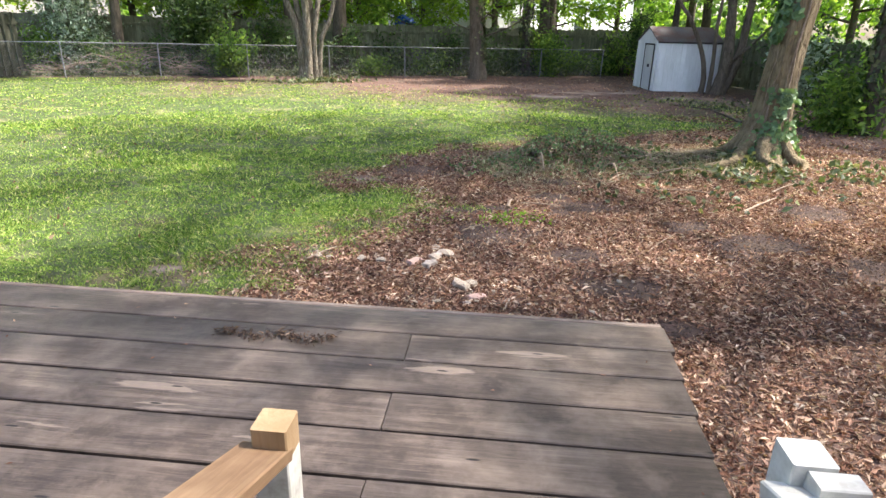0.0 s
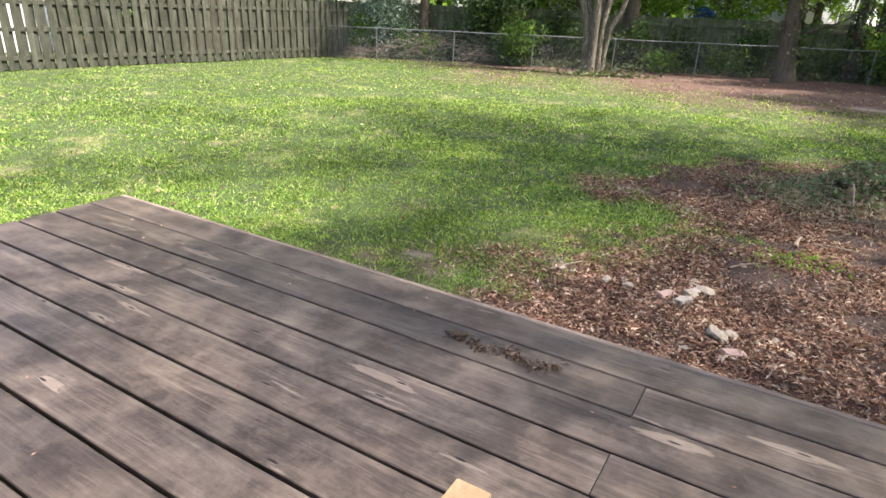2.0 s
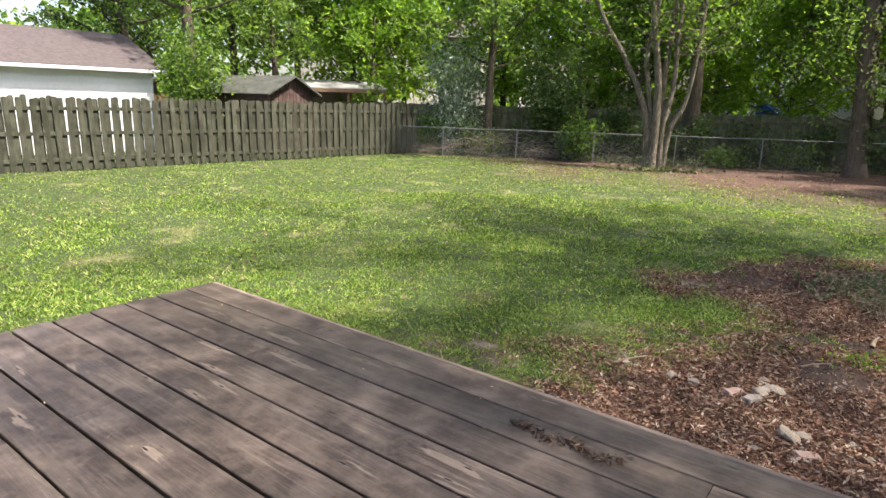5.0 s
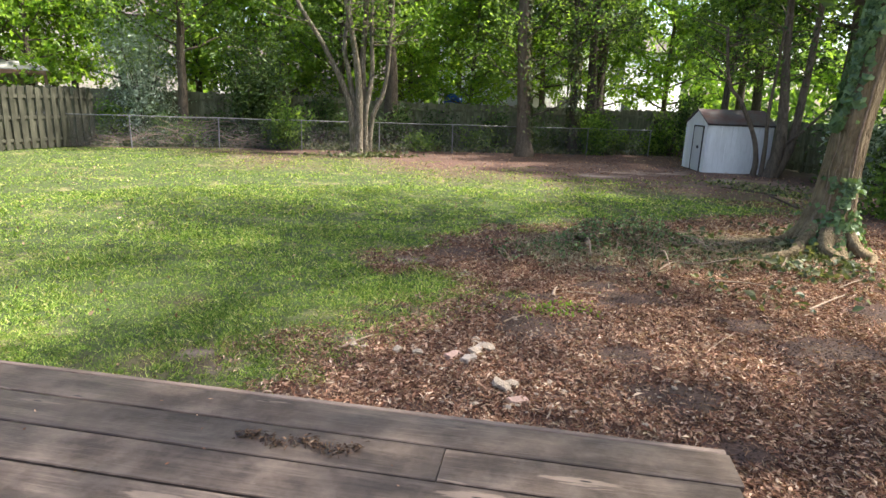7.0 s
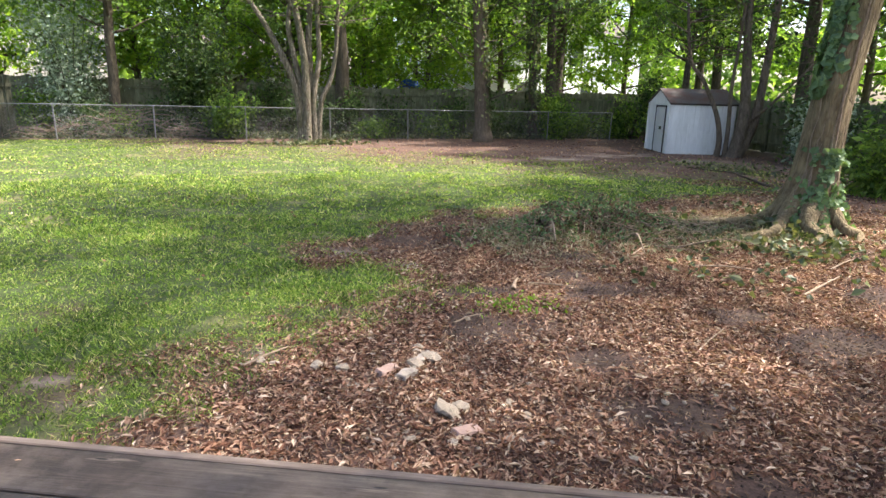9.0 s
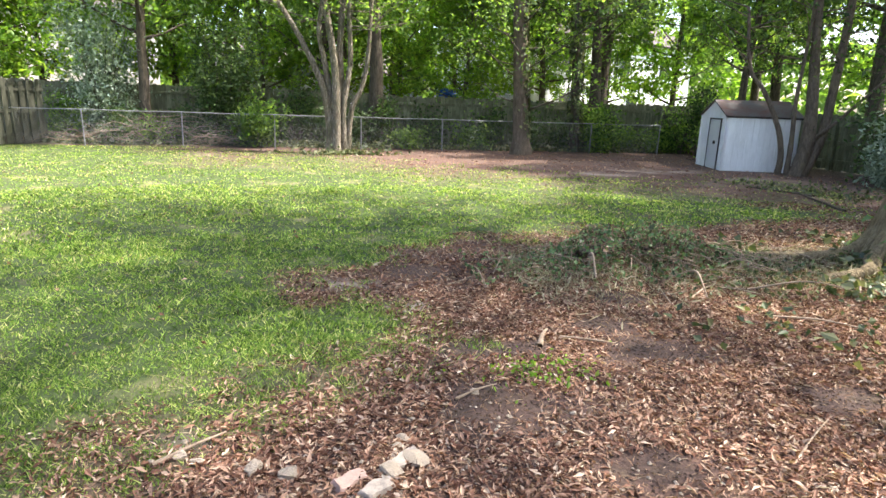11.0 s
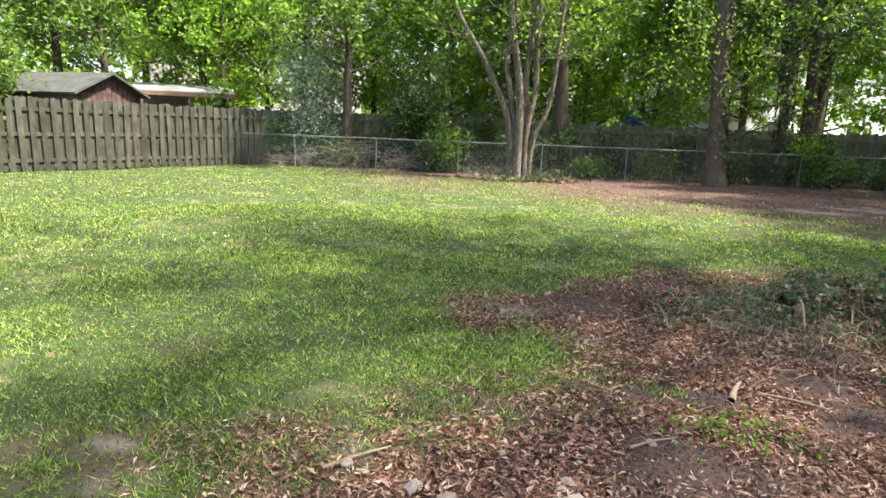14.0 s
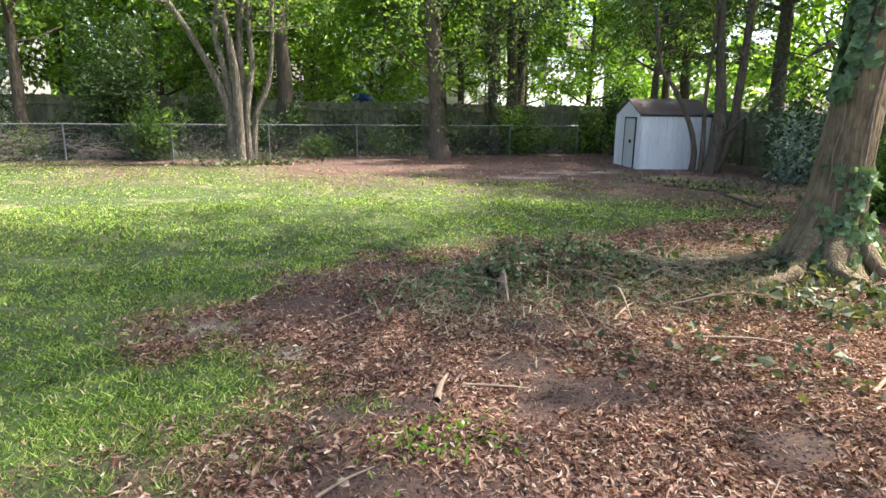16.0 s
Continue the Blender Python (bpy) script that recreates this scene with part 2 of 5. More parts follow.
MAT_LEAF_GREY = leaf_mat("silvery_leaf", [(0, (0.101, 0.149, 0.101)), (0.6, (0.216, 0.284, 0.216)), (1, (0.378, 0.446, 0.365))], 0.25)
MAT_IVY = leaf_mat("ivy_leaf", [(0, (0.030, 0.046, 0.016)), (0.6, (0.072, 0.096, 0.036)), (1, (0.200, 0.200, 0.095))], 0.25, 0.5, 0.04)
MAT_IVY_PALE = leaf_mat("pale_ivy_leaf", [(0, (0.05, 0.10, 0.035)), (0.6, (0.11, 0.19, 0.075)), (1, (0.20, 0.29, 0.13))], 0.3, 0.5, 0.04)
MAT_GRASS = leaf_mat("grass_blade", [(0, (0.022, 0.048, 0.008)), (0.5, (0.120, 0.215, 0.032)), (0.85, (0.30, 0.40, 0.095)), (1, (0.50, 0.45, 0.24))], 0.4, 0.6, 0.015)
MAT_LITTER = leaf_mat("dry_leaf", [(0, (0.039, 0.019, 0.011)), (0.30, (0.140, 0.064, 0.040)), (0.62, (0.275, 0.155, 0.103)), (0.90, (0.420, 0.290, 0.205)), (1, (0.60, 0.49, 0.37))], 0.12, 0.6, 0.02)
MAT_DUFF = leaf_mat("brown_duff", [(0, (0.06, 0.035, 0.024)), (0.5, (0.20, 0.125, 0.082)), (0.85, (0.33, 0.23, 0.155)), (1, (0.48, 0.38, 0.27))], 0.1, 0.7, 0.01)
MAT_STRAW = leaf_mat("bleached_straw", [(0, (0.12, 0.095, 0.055)), (0.5, (0.27, 0.23, 0.145)), (1, (0.44, 0.40, 0.28))], 0.15, 0.7, 0.01)
MAT_SEED = leaf_mat("dark_seed_debris", [(0, (0.02, 0.012, 0.008)), (0.7, (0.05, 0.030, 0.020)), (1, (0.13, 0.08, 0.045))], 0.1)


def ground_material():
    m, n, l, b = material("lawn_and_earth", 0.95)
    att = n.new("ShaderNodeAttribute")
    att.attribute_name = "lawn"
    v = coords(n, l, (1, 1, 1), offset=False)
    big, mid, fine = noise_tex(n, l, v, 0.45, 4), noise_tex(n, l, v, 3.2, 5, 0.65), noise_tex(n, l, v, 38, 4, 0.7)
    earth = ramp(n, l, mid, [(0.35, (0.030, 0.019, 0.015)), (0.5, (0.075, 0.044, 0.034)), (0.66, (0.16, 0.10, 0.078))])
    chips = ramp(n, l, fine, [(0.38, (0.03, 0.018, 0.014)), (0.55, (0.12, 0.066, 0.047)), (0.7, (0.27, 0.17, 0.12))])
    earth = mix(n, l, 0.55, earth, chips)
    sand = mix(n, l, ramp(n, l, big, [(0.52, (0, 0, 0)), (0.66, (0.8, 0.8, 0.8))]), earth, (0.15, 0.105, 0.082))
    att2 = n.new("ShaderNodeAttribute")
    att2.attribute_name = "soil"
    sand = mix(n, l, calc(n, l, "MULTIPLY", att2.outputs["Fac"], 0.85), sand, mix(n, l, fine, (0.020, 0.013, 0.010), (0.080, 0.052, 0.040)))
    att3 = n.new("ShaderNodeAttribute")
    att3.attribute_name = "pale"
    sand = mix(n, l, calc(n, l, "MULTIPLY", att3.outputs["Fac"], 0.8), sand, mix(n, l, mid, (0.20, 0.155, 0.125), (0.42, 0.35, 0.29)))
    turf = ramp(n, l, mid, [(0.3, (0.016, 0.026, 0.009)), (0.6, (0.052, 0.078, 0.019)), (0.8, (0.10, 0.105, 0.045))])
    tuft = ramp(n, l, fine, [(0.4, (0.018, 0.028, 0.009)), (0.65, (0.09, 0.125, 0.034))])
    turf = mix(n, l, 0.5, turf, tuft)
    dry = ramp(n, l, noise_tex(n, l, v, 1.1, 5, 0.6), [(0.56, (0, 0, 0)), (0.72, (0.85, 0.85, 0.85))])
    turf = mix(n, l, dry, turf, (0.23, 0.20, 0.10))
    f = calc(n, l, "ADD", att.outputs["Fac"], calc(n, l, "MULTIPLY", calc(n, l, "SUBTRACT", mid, 0.5), 0.7), True)
    l.new(mix(n, l, f, sand, turf), b.inputs["Base Color"])
    bump(n, l, b, calc(n, l, "ADD", mid, calc(n, l, "MULTIPLY", fine, 0.35)), 0.9, 0.03)
    return m


# ---- building helpers ----
rng = np.random.default_rng(7)


def mesh_of(name, co, faces, mat=None, smooth=False):
    """A mesh from an array of points and an array of faces with one number of corners."""
    me = bpy.data.meshes.new(name)
    co, faces = np.asarray(co, np.float32), np.asarray(faces, np.int32)
    me.vertices.add(len(co))
    me.vertices.foreach_set("co", co.ravel())
    k = faces.shape[1]
    me.loops.add(faces.size)
    me.loops.foreach_set("vertex_index", faces.ravel())
    me.polygons.add(len(faces))
    me.polygons.foreach_set("loop_start", np.arange(0, faces.size, k, dtype=np.int32))
    me.polygons.foreach_set("use_smooth", np.full(len(faces), smooth))
    me.update(calc_edges=True)
    if mat:
        me.materials.append(mat)
    return me


def part(name, me, parent=None, m=None, label="", kind="", category="", group=""):
    ob = new(name, me)
    ob.parent = parent
    if m is not None:
        ob.matrix_basis = m
    return tagged(ob, label, category, group, kind)


def thing(name, m, label, category, group=""):
    ob = new(name)
    ob.empty_display_size = 0.1
    ob.matrix_basis = m
    return tagged(ob, label, category, group)


def bar(name, size, mat, chamfer=0.004):
    """A squared timber or bar, its long edges broken, its middle at the origin; its length is the longest side."""
    sx, sy, sz = (s / 2 for s in size)
    ax = int(np.argmax(size))
    h = [sx, sy, sz]
    o1, o2 = [a for a in range(3) if a != ax]
    a, b, c, ln = h[o1], h[o2], min(chamfer, h[o1] * 0.45, h[o2] * 0.45), h[ax]
    ring = [(a, b - c), (a - c, b), (c - a, b), (-a, b - c), (-a, c - b), (c - a, -b), (a - c, -b), (a, c - b)]
    co = []
    for s in (-1, 1):
        for p, q in ring:
            v = [0, 0, 0]
            v[ax], v[o1], v[o2] = s * ln, p, q
            co.append(v)
    me = bpy.data.meshes.new(name)
    faces = [[i, (i + 1) % 8, 8 + (i + 1) % 8, 8 + i] for i in range(8)] + [list(range(7, -1, -1)), list(range(8, 16))]
    me.from_pydata(co, [], faces)
    bm = bmesh.new()
    bm.from_mesh(me)
    bmesh.ops.recalc_face_normals(bm, faces=bm.faces)
    bm.to_mesh(me)
    bm.free()
    me.materials.append(mat)
    return me


def slab(name, outline, thick, mat, axis="y"):
    """A flat outline of x, z points, given a thickness along y from 0."""
    n = len(outline)
    co = [(x, 0, z) for x, z in outline] + [(x, thick, z) for x, z in outline]
    faces = [list(range(n)), list(range(2 * n - 1, n - 1, -1))] + [[i, i + n, (i + 1) % n + n, (i + 1) % n] for i in range(n)]
    me = bpy.data.meshes.new(name)
    me.from_pydata(co, [], faces)
    bm = bmesh.new()
    bm.from_mesh(me)
    bmesh.ops.recalc_face_normals(bm, faces=bm.faces)
    bm.to_mesh(me)
    bm.free()
    me.materials.append(mat)
    return me


class Wood:
    """Collects tapered tubes (trunks, limbs, twigs, wires) into one mesh."""

    def __init__(self):
        self.v, self.f, self.n = [], [], 0

    def tube(self, path, radii, sides=8, rough=0.0, flare=None):
        path, radii = np.asarray(path, float), np.asarray(radii, float)
        k = len(path)
        radii = np.interp(np.linspace(0, 1, k), np.linspace(0, 1, len(radii)), radii)
        tan = np.gradient(path, axis=0)
        tan /= np.linalg.norm(tan, axis=1)[:, None] + 1e-9
        ref = np.array([1.0, 0.13, 0.07]) if abs(tan[0][2]) > 0.6 else np.array([0.05, 0.1, 1.0])
        u = np.cross(tan, ref)
        u /= np.linalg.norm(u, axis=1)[:, None]
        w = np.cross(tan, u)
        a = np.linspace(0, 2 * np.pi, sides, endpoint=False)
        r = radii[:, None] * np.ones(sides)[None, :]
        if flare is not None:
            r = r * flare(path[:, 2][:, None], a[None, :])
        if rough:
            ph = rng.uniform(0, 6.28, 6)
            zz = np.arange(k)[:, None]
            r = r * (1 + rough * (np.sin(3 * a + ph[0] + zz * 0.5) * 0.5 + np.sin(5 * a + ph[1] - zz * 0.3) * 0.35 + np.sin(zz * 1.3 + ph[2]) * 0.4) + rough * 0.4 * rng.normal(size=(k, sides)))
        co = path[:, None, :] + r[..., None] * (np.cos(a)[None, :, None] * u[:, None, :] + np.sin(a)[None, :, None] * w[:, None, :])
        i = np.arange(k - 1)[:, None] * sides
        j = np.arange(sides)[None, :]
        j2 = (j + 1) % sides
        f = np.stack([i + j, i + j2, i + sides + j2, i + sides + j], -1).reshape(-1, 4) + self.n
        self.v.append(co.reshape(-1, 3))
        self.f.append(f)
        self.n += k * sides
        return self

    def mesh(self, name, mat):
        return mesh_of(name, np.concatenate(self.v), np.concatenate(self.f), mat, True)


def bend(points, steps=10):
    """A smooth line through some points (Catmull-Rom)."""
    p = np.asarray(points, float)
    p = np.vstack([2 * p[0] - p[1], p, 2 * p[-1] - p[-2]])
    out = []
    for i in range(1, len(p) - 2):
        t = np.linspace(0, 1, steps, endpoint=(i == len(p) - 3))[:, None]
        a, b, c, d = p[i - 1], p[i], p[i + 1], p[i + 2]
        out.append(0.5 * (2 * b + (c - a) * t + (2 * a - 5 * b + 4 * c - d) * t ** 2 + (3 * b - a - 3 * c + d) * t ** 3))
    return np.vstack(out)


def leaves(name, centres, size, mat, aspect=0.5, up=0.6, fold=0.12, var=0.35, normals=None, kind="", lying=False):
    """Leaves, each a folded lozenge, at the given points."""
    c = np.asarray(centres, float)
    k = len(c)
    nrm = rng.normal(size=(k, 3))
    if normals is not None:
        nrm = nrm * 0.35 + normals
    nrm[:, 2] += up
    nrm /= np.linalg.norm(nrm, axis=1)[:, None]
    t = np.cross(nrm, rng.normal(size=(k, 3)))
    t /= np.linalg.norm(t, axis=1)[:, None] + 1e-9
    b = np.cross(nrm, t)
    s = size * (1 + var * rng.normal(size=k)).clip(0.35, 2.0)
    L, W = (t * (s / 2)[:, None]), (b * (s * aspect / 2)[:, None])
    lift = nrm * (s * fold)[:, None]
    co = np.stack([c - L, c + W + lift - L * 0.15, c + L, c - W + lift - L * 0.15], 1).reshape(-1, 3)
    i = np.arange(k)[:, None] * 4
    f = np.concatenate([i + np.array([[0, 1, 2]]), i + np.array([[0, 2, 3]])], 1).reshape(-1, 3)
    return mesh_of(name, co, f, mat)


# ---- the lie of the land ----
# The back of the yard is set out in a frame of its own, turned and sized to the deck's.
YARD = Matrix.Translation((0.066, 0.241, 0)) @ Matrix.Rotation(radians(-0.825), 4, "Z") @ Matrix.Scale(1.1054, 4)


def yard(points):
    """Points of the yard's frame (x, y and whatever follows) in the world; the foreground near the deck stays as it is."""
    out = []
    for x, y, *rest in points:
        far = YARD @ Vector((x, y, 0))
        k = min(1.0, max(0.0, (math.hypot(x, y) - 6.5) / 3.5))
        out.append((x + (far.x - x) * k, y + (far.y - y) * k, *rest))
    return out


DIRT_NEAR = yard([(-2.3, 0.9), (-1.75, 2.3), (-1.1, 2.65), (-0.55, 3.05), (0.15, 3.6), (-0.05, 4.4), (-0.6, 5.0), (0.2, 5.8), (0.8, 6.5), (2.4, 6.9), (5.2, 7.2), (7.8, 7.0), (8.8, 8.5), (15, 8.5), (15, -9), (-2.3, -9)])
DIRT_BACK = yard([(-5.2, 19.5), (-3.9, 18.0), (-1.7, 15.8), (0.9, 14.4), (3.9, 11.9), (6.5, 10.6), (8.2, 9.2), (8.6, 7.5), (16, 7), (16, 40), (-5.2, 40)])
DIRT_FAR = yard([(-60, 19.2), (-9, 19.2), (-5, 18.8), (-5, 60), (-60, 60)])
PATCHES = [(0.3, 4.5, 0.35), (-0.2, 5.4, 0.4), (-2.5, 2.52, 0.3), (-2.35, 2.2, 0.24), (-2.6, 3.75, 0.16), (-1.5, 2.62, 0.2), (0.6, 6.4, 0.3)]


def value_noise(x, y, scale, seed=0):
    x, y = x / scale, y / scale
    xi, yi = np.floor(x).astype(np.int64), np.floor(y).astype(np.int64)
    fx, fy = x - xi, y - yi
    fx, fy = fx * fx * (3 - 2 * fx), fy * fy * (3 - 2 * fy)

    def h(a, b):
        return (np.sin(a * 127.1 + b * 311.7 + seed * 74.7) * 43758.5453) % 1.0
    return (h(xi, yi) * (1 - fx) + h(xi + 1, yi) * fx) * (1 - fy) + (h(xi, yi + 1) * (1 - fx) + h(xi + 1, yi + 1) * fx) * fy


def signed(poly, x, y):
    """Distance to a polygon's edge, positive inside."""
    inside, best = np.zeros(x.shape, bool), np.full(x.shape, 1e9)
    for (x0, y0), (x1, y1) in zip(poly, poly[1:] + poly[:1]):
        t = (((x - x0) * (x1 - x0) + (y - y0) * (y1 - y0)) / ((x1 - x0) ** 2 + (y1 - y0) ** 2)).clip(0, 1)
        best = np.minimum(best, np.hypot(x - x0 - t * (x1 - x0), y - y0 - t * (y1 - y0)))
        cross = ((y0 > y) != (y1 > y)) & (x < (x1 - x0) * (y - y0) / (y1 - y0 + 1e-12) + x0)
        inside ^= cross
    return np.where(inside, best, -best)


def lawn_at(x, y):
    """How much turf there is, 0 to 1."""
    x, y = np.asarray(x, float), np.asarray(y, float)
    wob = (value_noise(x, y, 0.7, 1) - 0.5) * 0.7 + (value_noise(x, y, 0.22, 2) - 0.5) * 0.35
    near = signed(DIRT_NEAR, x, y) + wob
    back = (signed(DIRT_BACK, x, y) + wob * 3.0 + (value_noise(x, y, 2.2, 41) - 0.5) * 4.0) * 0.20 + 0.10
    far = (signed(DIRT_FAR, x, y) + wob) * 0.8
    d = np.maximum(np.maximum((near + (value_noise(x, y, 0.13, 3) - 0.5) * 0.3) / 0.75, back), far)
    for px, py, r in PATCHES:
        d = np.maximum(d, (r - np.hypot(x - px, (y - py) * 1.7) + wob * 0.5) / 0.3 * 0.38 + wob * 0.5)
    return (0.5 - d).clip(0, 1)


SOIL = [(0.46, 2.62, 0.5), (0.74, 3.44, 0.34), (0.95, 1.95, 0.25), (1.79, 3.25, 0.42), (1.84, 3.8, 0.3), (1.13, 1.2, 0.42), (3.03, 1.75, 0.55), (2.6, 2.4, 0.4), (3.4, 0.9, 0.5), (0.6, 5.6, 0.4), (2.2, 4.4, 0.3), (4.4, 2.4, 0.5), (0.9, 0.5, 0.22), (-1.2, 2.62, 0.2)]


def soil_at(x, y):
    """Spots of dark damp soil with few leaves."""
    x, y = np.asarray(x, float), np.asarray(y, float)
    wob = (value_noise(x, y, 0.35, 51) - 0.5) * 0.8 + (value_noise(x, y, 0.12, 52) - 0.5) * 0.3
    d = np.full(x.shape, -9.0)
    for px, py, r in SOIL:
        d = np.maximum(d, (r - np.hypot((x - px) * 0.8, (y - py) * 1.5)) / r + wob)
    return (d * 1.3 + 0.2).clip(0, 1) * (0.55 + value_noise(x, y, 0.07, 53)).clip(0, 1)


PALE = yard([(8.3, 13.3, 1.5), (6.4, 12.6, 0.9), (9.6, 11.8, 0.8), (0.3, 4.5, 0.4), (-0.25, 5.3, 0.45), (0.1, 6.2, 0.35), (-0.6, 2.0, 0.35), (5.8, 7.4, 0.8), (-2.5, 2.52, 0.35), (-2.35, 2.2, 0.3), (-1.3, 2.6, 0.22)])


def pale_at(x, y):
    """Streaks of pale sandy earth."""
    x, y = np.asarray(x, float), np.asarray(y, float)
    wob = (value_noise(x, y * 2, 0.5, 61) - 0.5) * 1.3 + (value_noise(x, y, 0.15, 62) - 0.5) * 0.5
    d = np.full(x.shape, -9.0)
    for px, py, r in PALE:
        d = np.maximum(d, (r - np.hypot(x - px, (y - py) * 2.2)) / r + wob)
    return d.clip(0, 1)


def land(x, y):
    x, y = np.asarray(x, float), np.asarray(y, float)
    z = (value_noise(x, y, 1.7, 5) - 0.5) * 0.05 + (value_noise(x, y, 0.35, 6) - 0.5) * 0.018
    pile = np.exp(-(((x - 3.0) / 1.1) ** 2 + ((y - 5.45) / 0.6) ** 2))
    foot = np.exp(-(((x - 6.1) / 0.9) ** 2 + ((y - 4.85) / 0.9) ** 2))
    ridge = np.exp(-((x - 9.6) / 0.5) ** 2 - ((y - 10.0) / 1.8) ** 2)
    return z + pile * 0.14 + foot * 0.10 + ridge * 0.08


def spaced(lo, a, b, hi, step):
    mid = np.arange(a, b, step)
    out = np.geomspace(1, 18, 22) - 1
    left = a - out[1:][::-1] / 17 * (a - lo)
    right = mid[-1] + out[1:] / 17 * (hi - mid[-1])
    return np.concatenate([left, mid, right])


gx, gy = spaced(-400, -16, 14, 400, 0.12), spaced(-400, -3, 22, 400, 0.12)
GX, GY = np.meshgrid(gx, gy)
GZ = land(GX, GY) * np.exp(-(np.maximum(0, np.hypot(GX, GY - 8) - 30) / 20) ** 2)
nx, ny = len(gx), len(gy)
idx = (np.arange(ny - 1)[:, None] * nx + np.arange(nx - 1)[None, :]).reshape(-1)
ground = new("ground", mesh_of("ground", np.stack([GX, GY, GZ], -1).reshape(-1, 3), np.stack([idx, idx + 1, idx + nx + 1, idx + nx], -1), ground_material(), True))
tagged(ground, "patchy green lawn turning to bare earth and leaf litter", "ground", kind="structure")
att = ground.data.attributes.new("lawn", "FLOAT", "POINT")
att.data.foreach_set("value", lawn_at(GX, GY).astype(np.float32).ravel())
att = ground.data.attributes.new("soil", "FLOAT", "POINT")
att.data.foreach_set("value", soil_at(GX, GY).astype(np.float32).ravel())
att = ground.data.attributes.new("pale", "FLOAT", "POINT")
att.data.foreach_set("value", pale_at(GX, GY).astype(np.float32).ravel())


# ---- deck and the steps down to it ----
DECK = pose(0.52, 0.14, 0.25, 0, 0, 155.65)      # x along the boards, y towards the house, z up from the deck's face
DECK_LEN, ROW, ROWS = 6.44, 0.298, 17
deck = thing("deck", DECK, "low wooden deck of wide weathered brown boards", "deck")


def build_deck():
    r = random.Random(3)
    for i in range(ROWS):
        joint = (4.64 if i % 2 == 0 else 1.5) + r.uniform(-0.02, 0.02)
        ends = [0.022 * i + r.uniform(-0.008, 0.008), joint, DECK_LEN + r.uniform(-0.015, 0.015)]
        for a, b in zip(ends, ends[1:]):
            ln = b - a - 0.005
            me = bar("deck_board", (ln, ROW - (0.006 if i == 0 else 0) - r.uniform(0.011, 0.021), 0.038), MAT_DECK, 0.005)
            part("deck_board", me, deck, pose((a + b) / 2, (i + 0.5) * ROW + (0.006 if i == 0 else 0), -0.019 + r.uniform(-0.002, 0.002), r.uniform(-0.3, 0.3), 0, 0))
    for name, x, y, sx, sy in (("fascia", DECK_LEN / 2, -0.023, DECK_LEN - 0.02, 0.044), ("fascia", DECK_LEN - 0.03, ROWS * ROW / 2, 0.038, ROWS * ROW - 0.1)):
        part("fascia", bar("fascia", (sx, sy, 0.20), MAT_EDGE if y < 0 else MAT_DECK, 0.006), deck, pose(x, y, -0.105 if y < 0 else -0.139))
    for k in range(9):
        part("joist", bar("joist", (0.04, ROWS * ROW - 0.16, 0.16), MAT_DECK), deck, pose(0.45 + k * 0.715, ROWS * ROW / 2 + 0.02, -0.119))


build_deck()


def build_steps():
    st = thing("stair", DECK @ pose(1.05, 2.45, 0), "short wooden stair with bare handrails between deck and house", "stair")
    for k, (y, z) in enumerate(((0.14, 0.185), (0.42, 0.37))):
        part("tread", bar("tread", (1.16, 0.28, 0.038), MAT_DECK, 0.005), st, pose(0, y, z - 0.019))
        part("riser", bar("riser", (1.12, 0.02, 0.146), MAT_DECK), st, pose(0, y - 0.12, z - 0.112))
    for k in range(5):
        part("landing_board", bar("landing_board", (1.6, 0.28, 0.038), MAT_DECK, 0.005), st, pose(0, 0.705 + k * 0.29, 0.351))
    for x in (-0.6, 0.6):
        part("stringer", bar("stringer", (0.038, 1.9, 0.33), MAT_DECK), st, pose(x * 0.985, 1.05, 0.166))
    return st


stair = build_steps()


def railing(x, y, top, white, label):
    """A newel with a rail that climbs back to the landing."""
    rail = thing("stair_railing", DECK @ pose(x + 0.022, y - 0.172, -0.115), label, "handrail", "railings of the stair")
    mat = MAT_WHITEWOOD if white else MAT_NEWEL
    part("newel_post", bar("newel_post", (0.089, 0.089, top), MAT_WHITEWOOD, 0.004), rail, pose(0, 0, top / 2 - 0.0))
    part("post_cap", bar("post_cap", (0.0895, 0.0896, 0.09), mat, 0.004), rail, pose(0, 0, top - 0.043), "")
    return rail


def left_railing():
    r = railing(1.54, 2.335, 0.87, False, "unpainted timber newel and sloping handrail beside the stair")
    rail = bar("handrail", (1.5, 0.135, 0.038), MAT_RAIL, 0.004)
    part("handrail", rail, r, Matrix.Translation((0.045, 0.72, 1.045)) @ Euler((0, 0, radians(88))).to_matrix().to_4x4() @ pose(0, 0, 0, 0, -20))
    for k in range(6):
        y = 0.16 + k * 0.13
        z = 0.72 + (y - 0.04) * 0.36
        part("baluster", bar("baluster", (0.034, 0.034, z - 0.2), MAT_WHITEWOOD), r, pose(0.02, y, 0.2 + (z - 0.2) / 2 - 0.02))


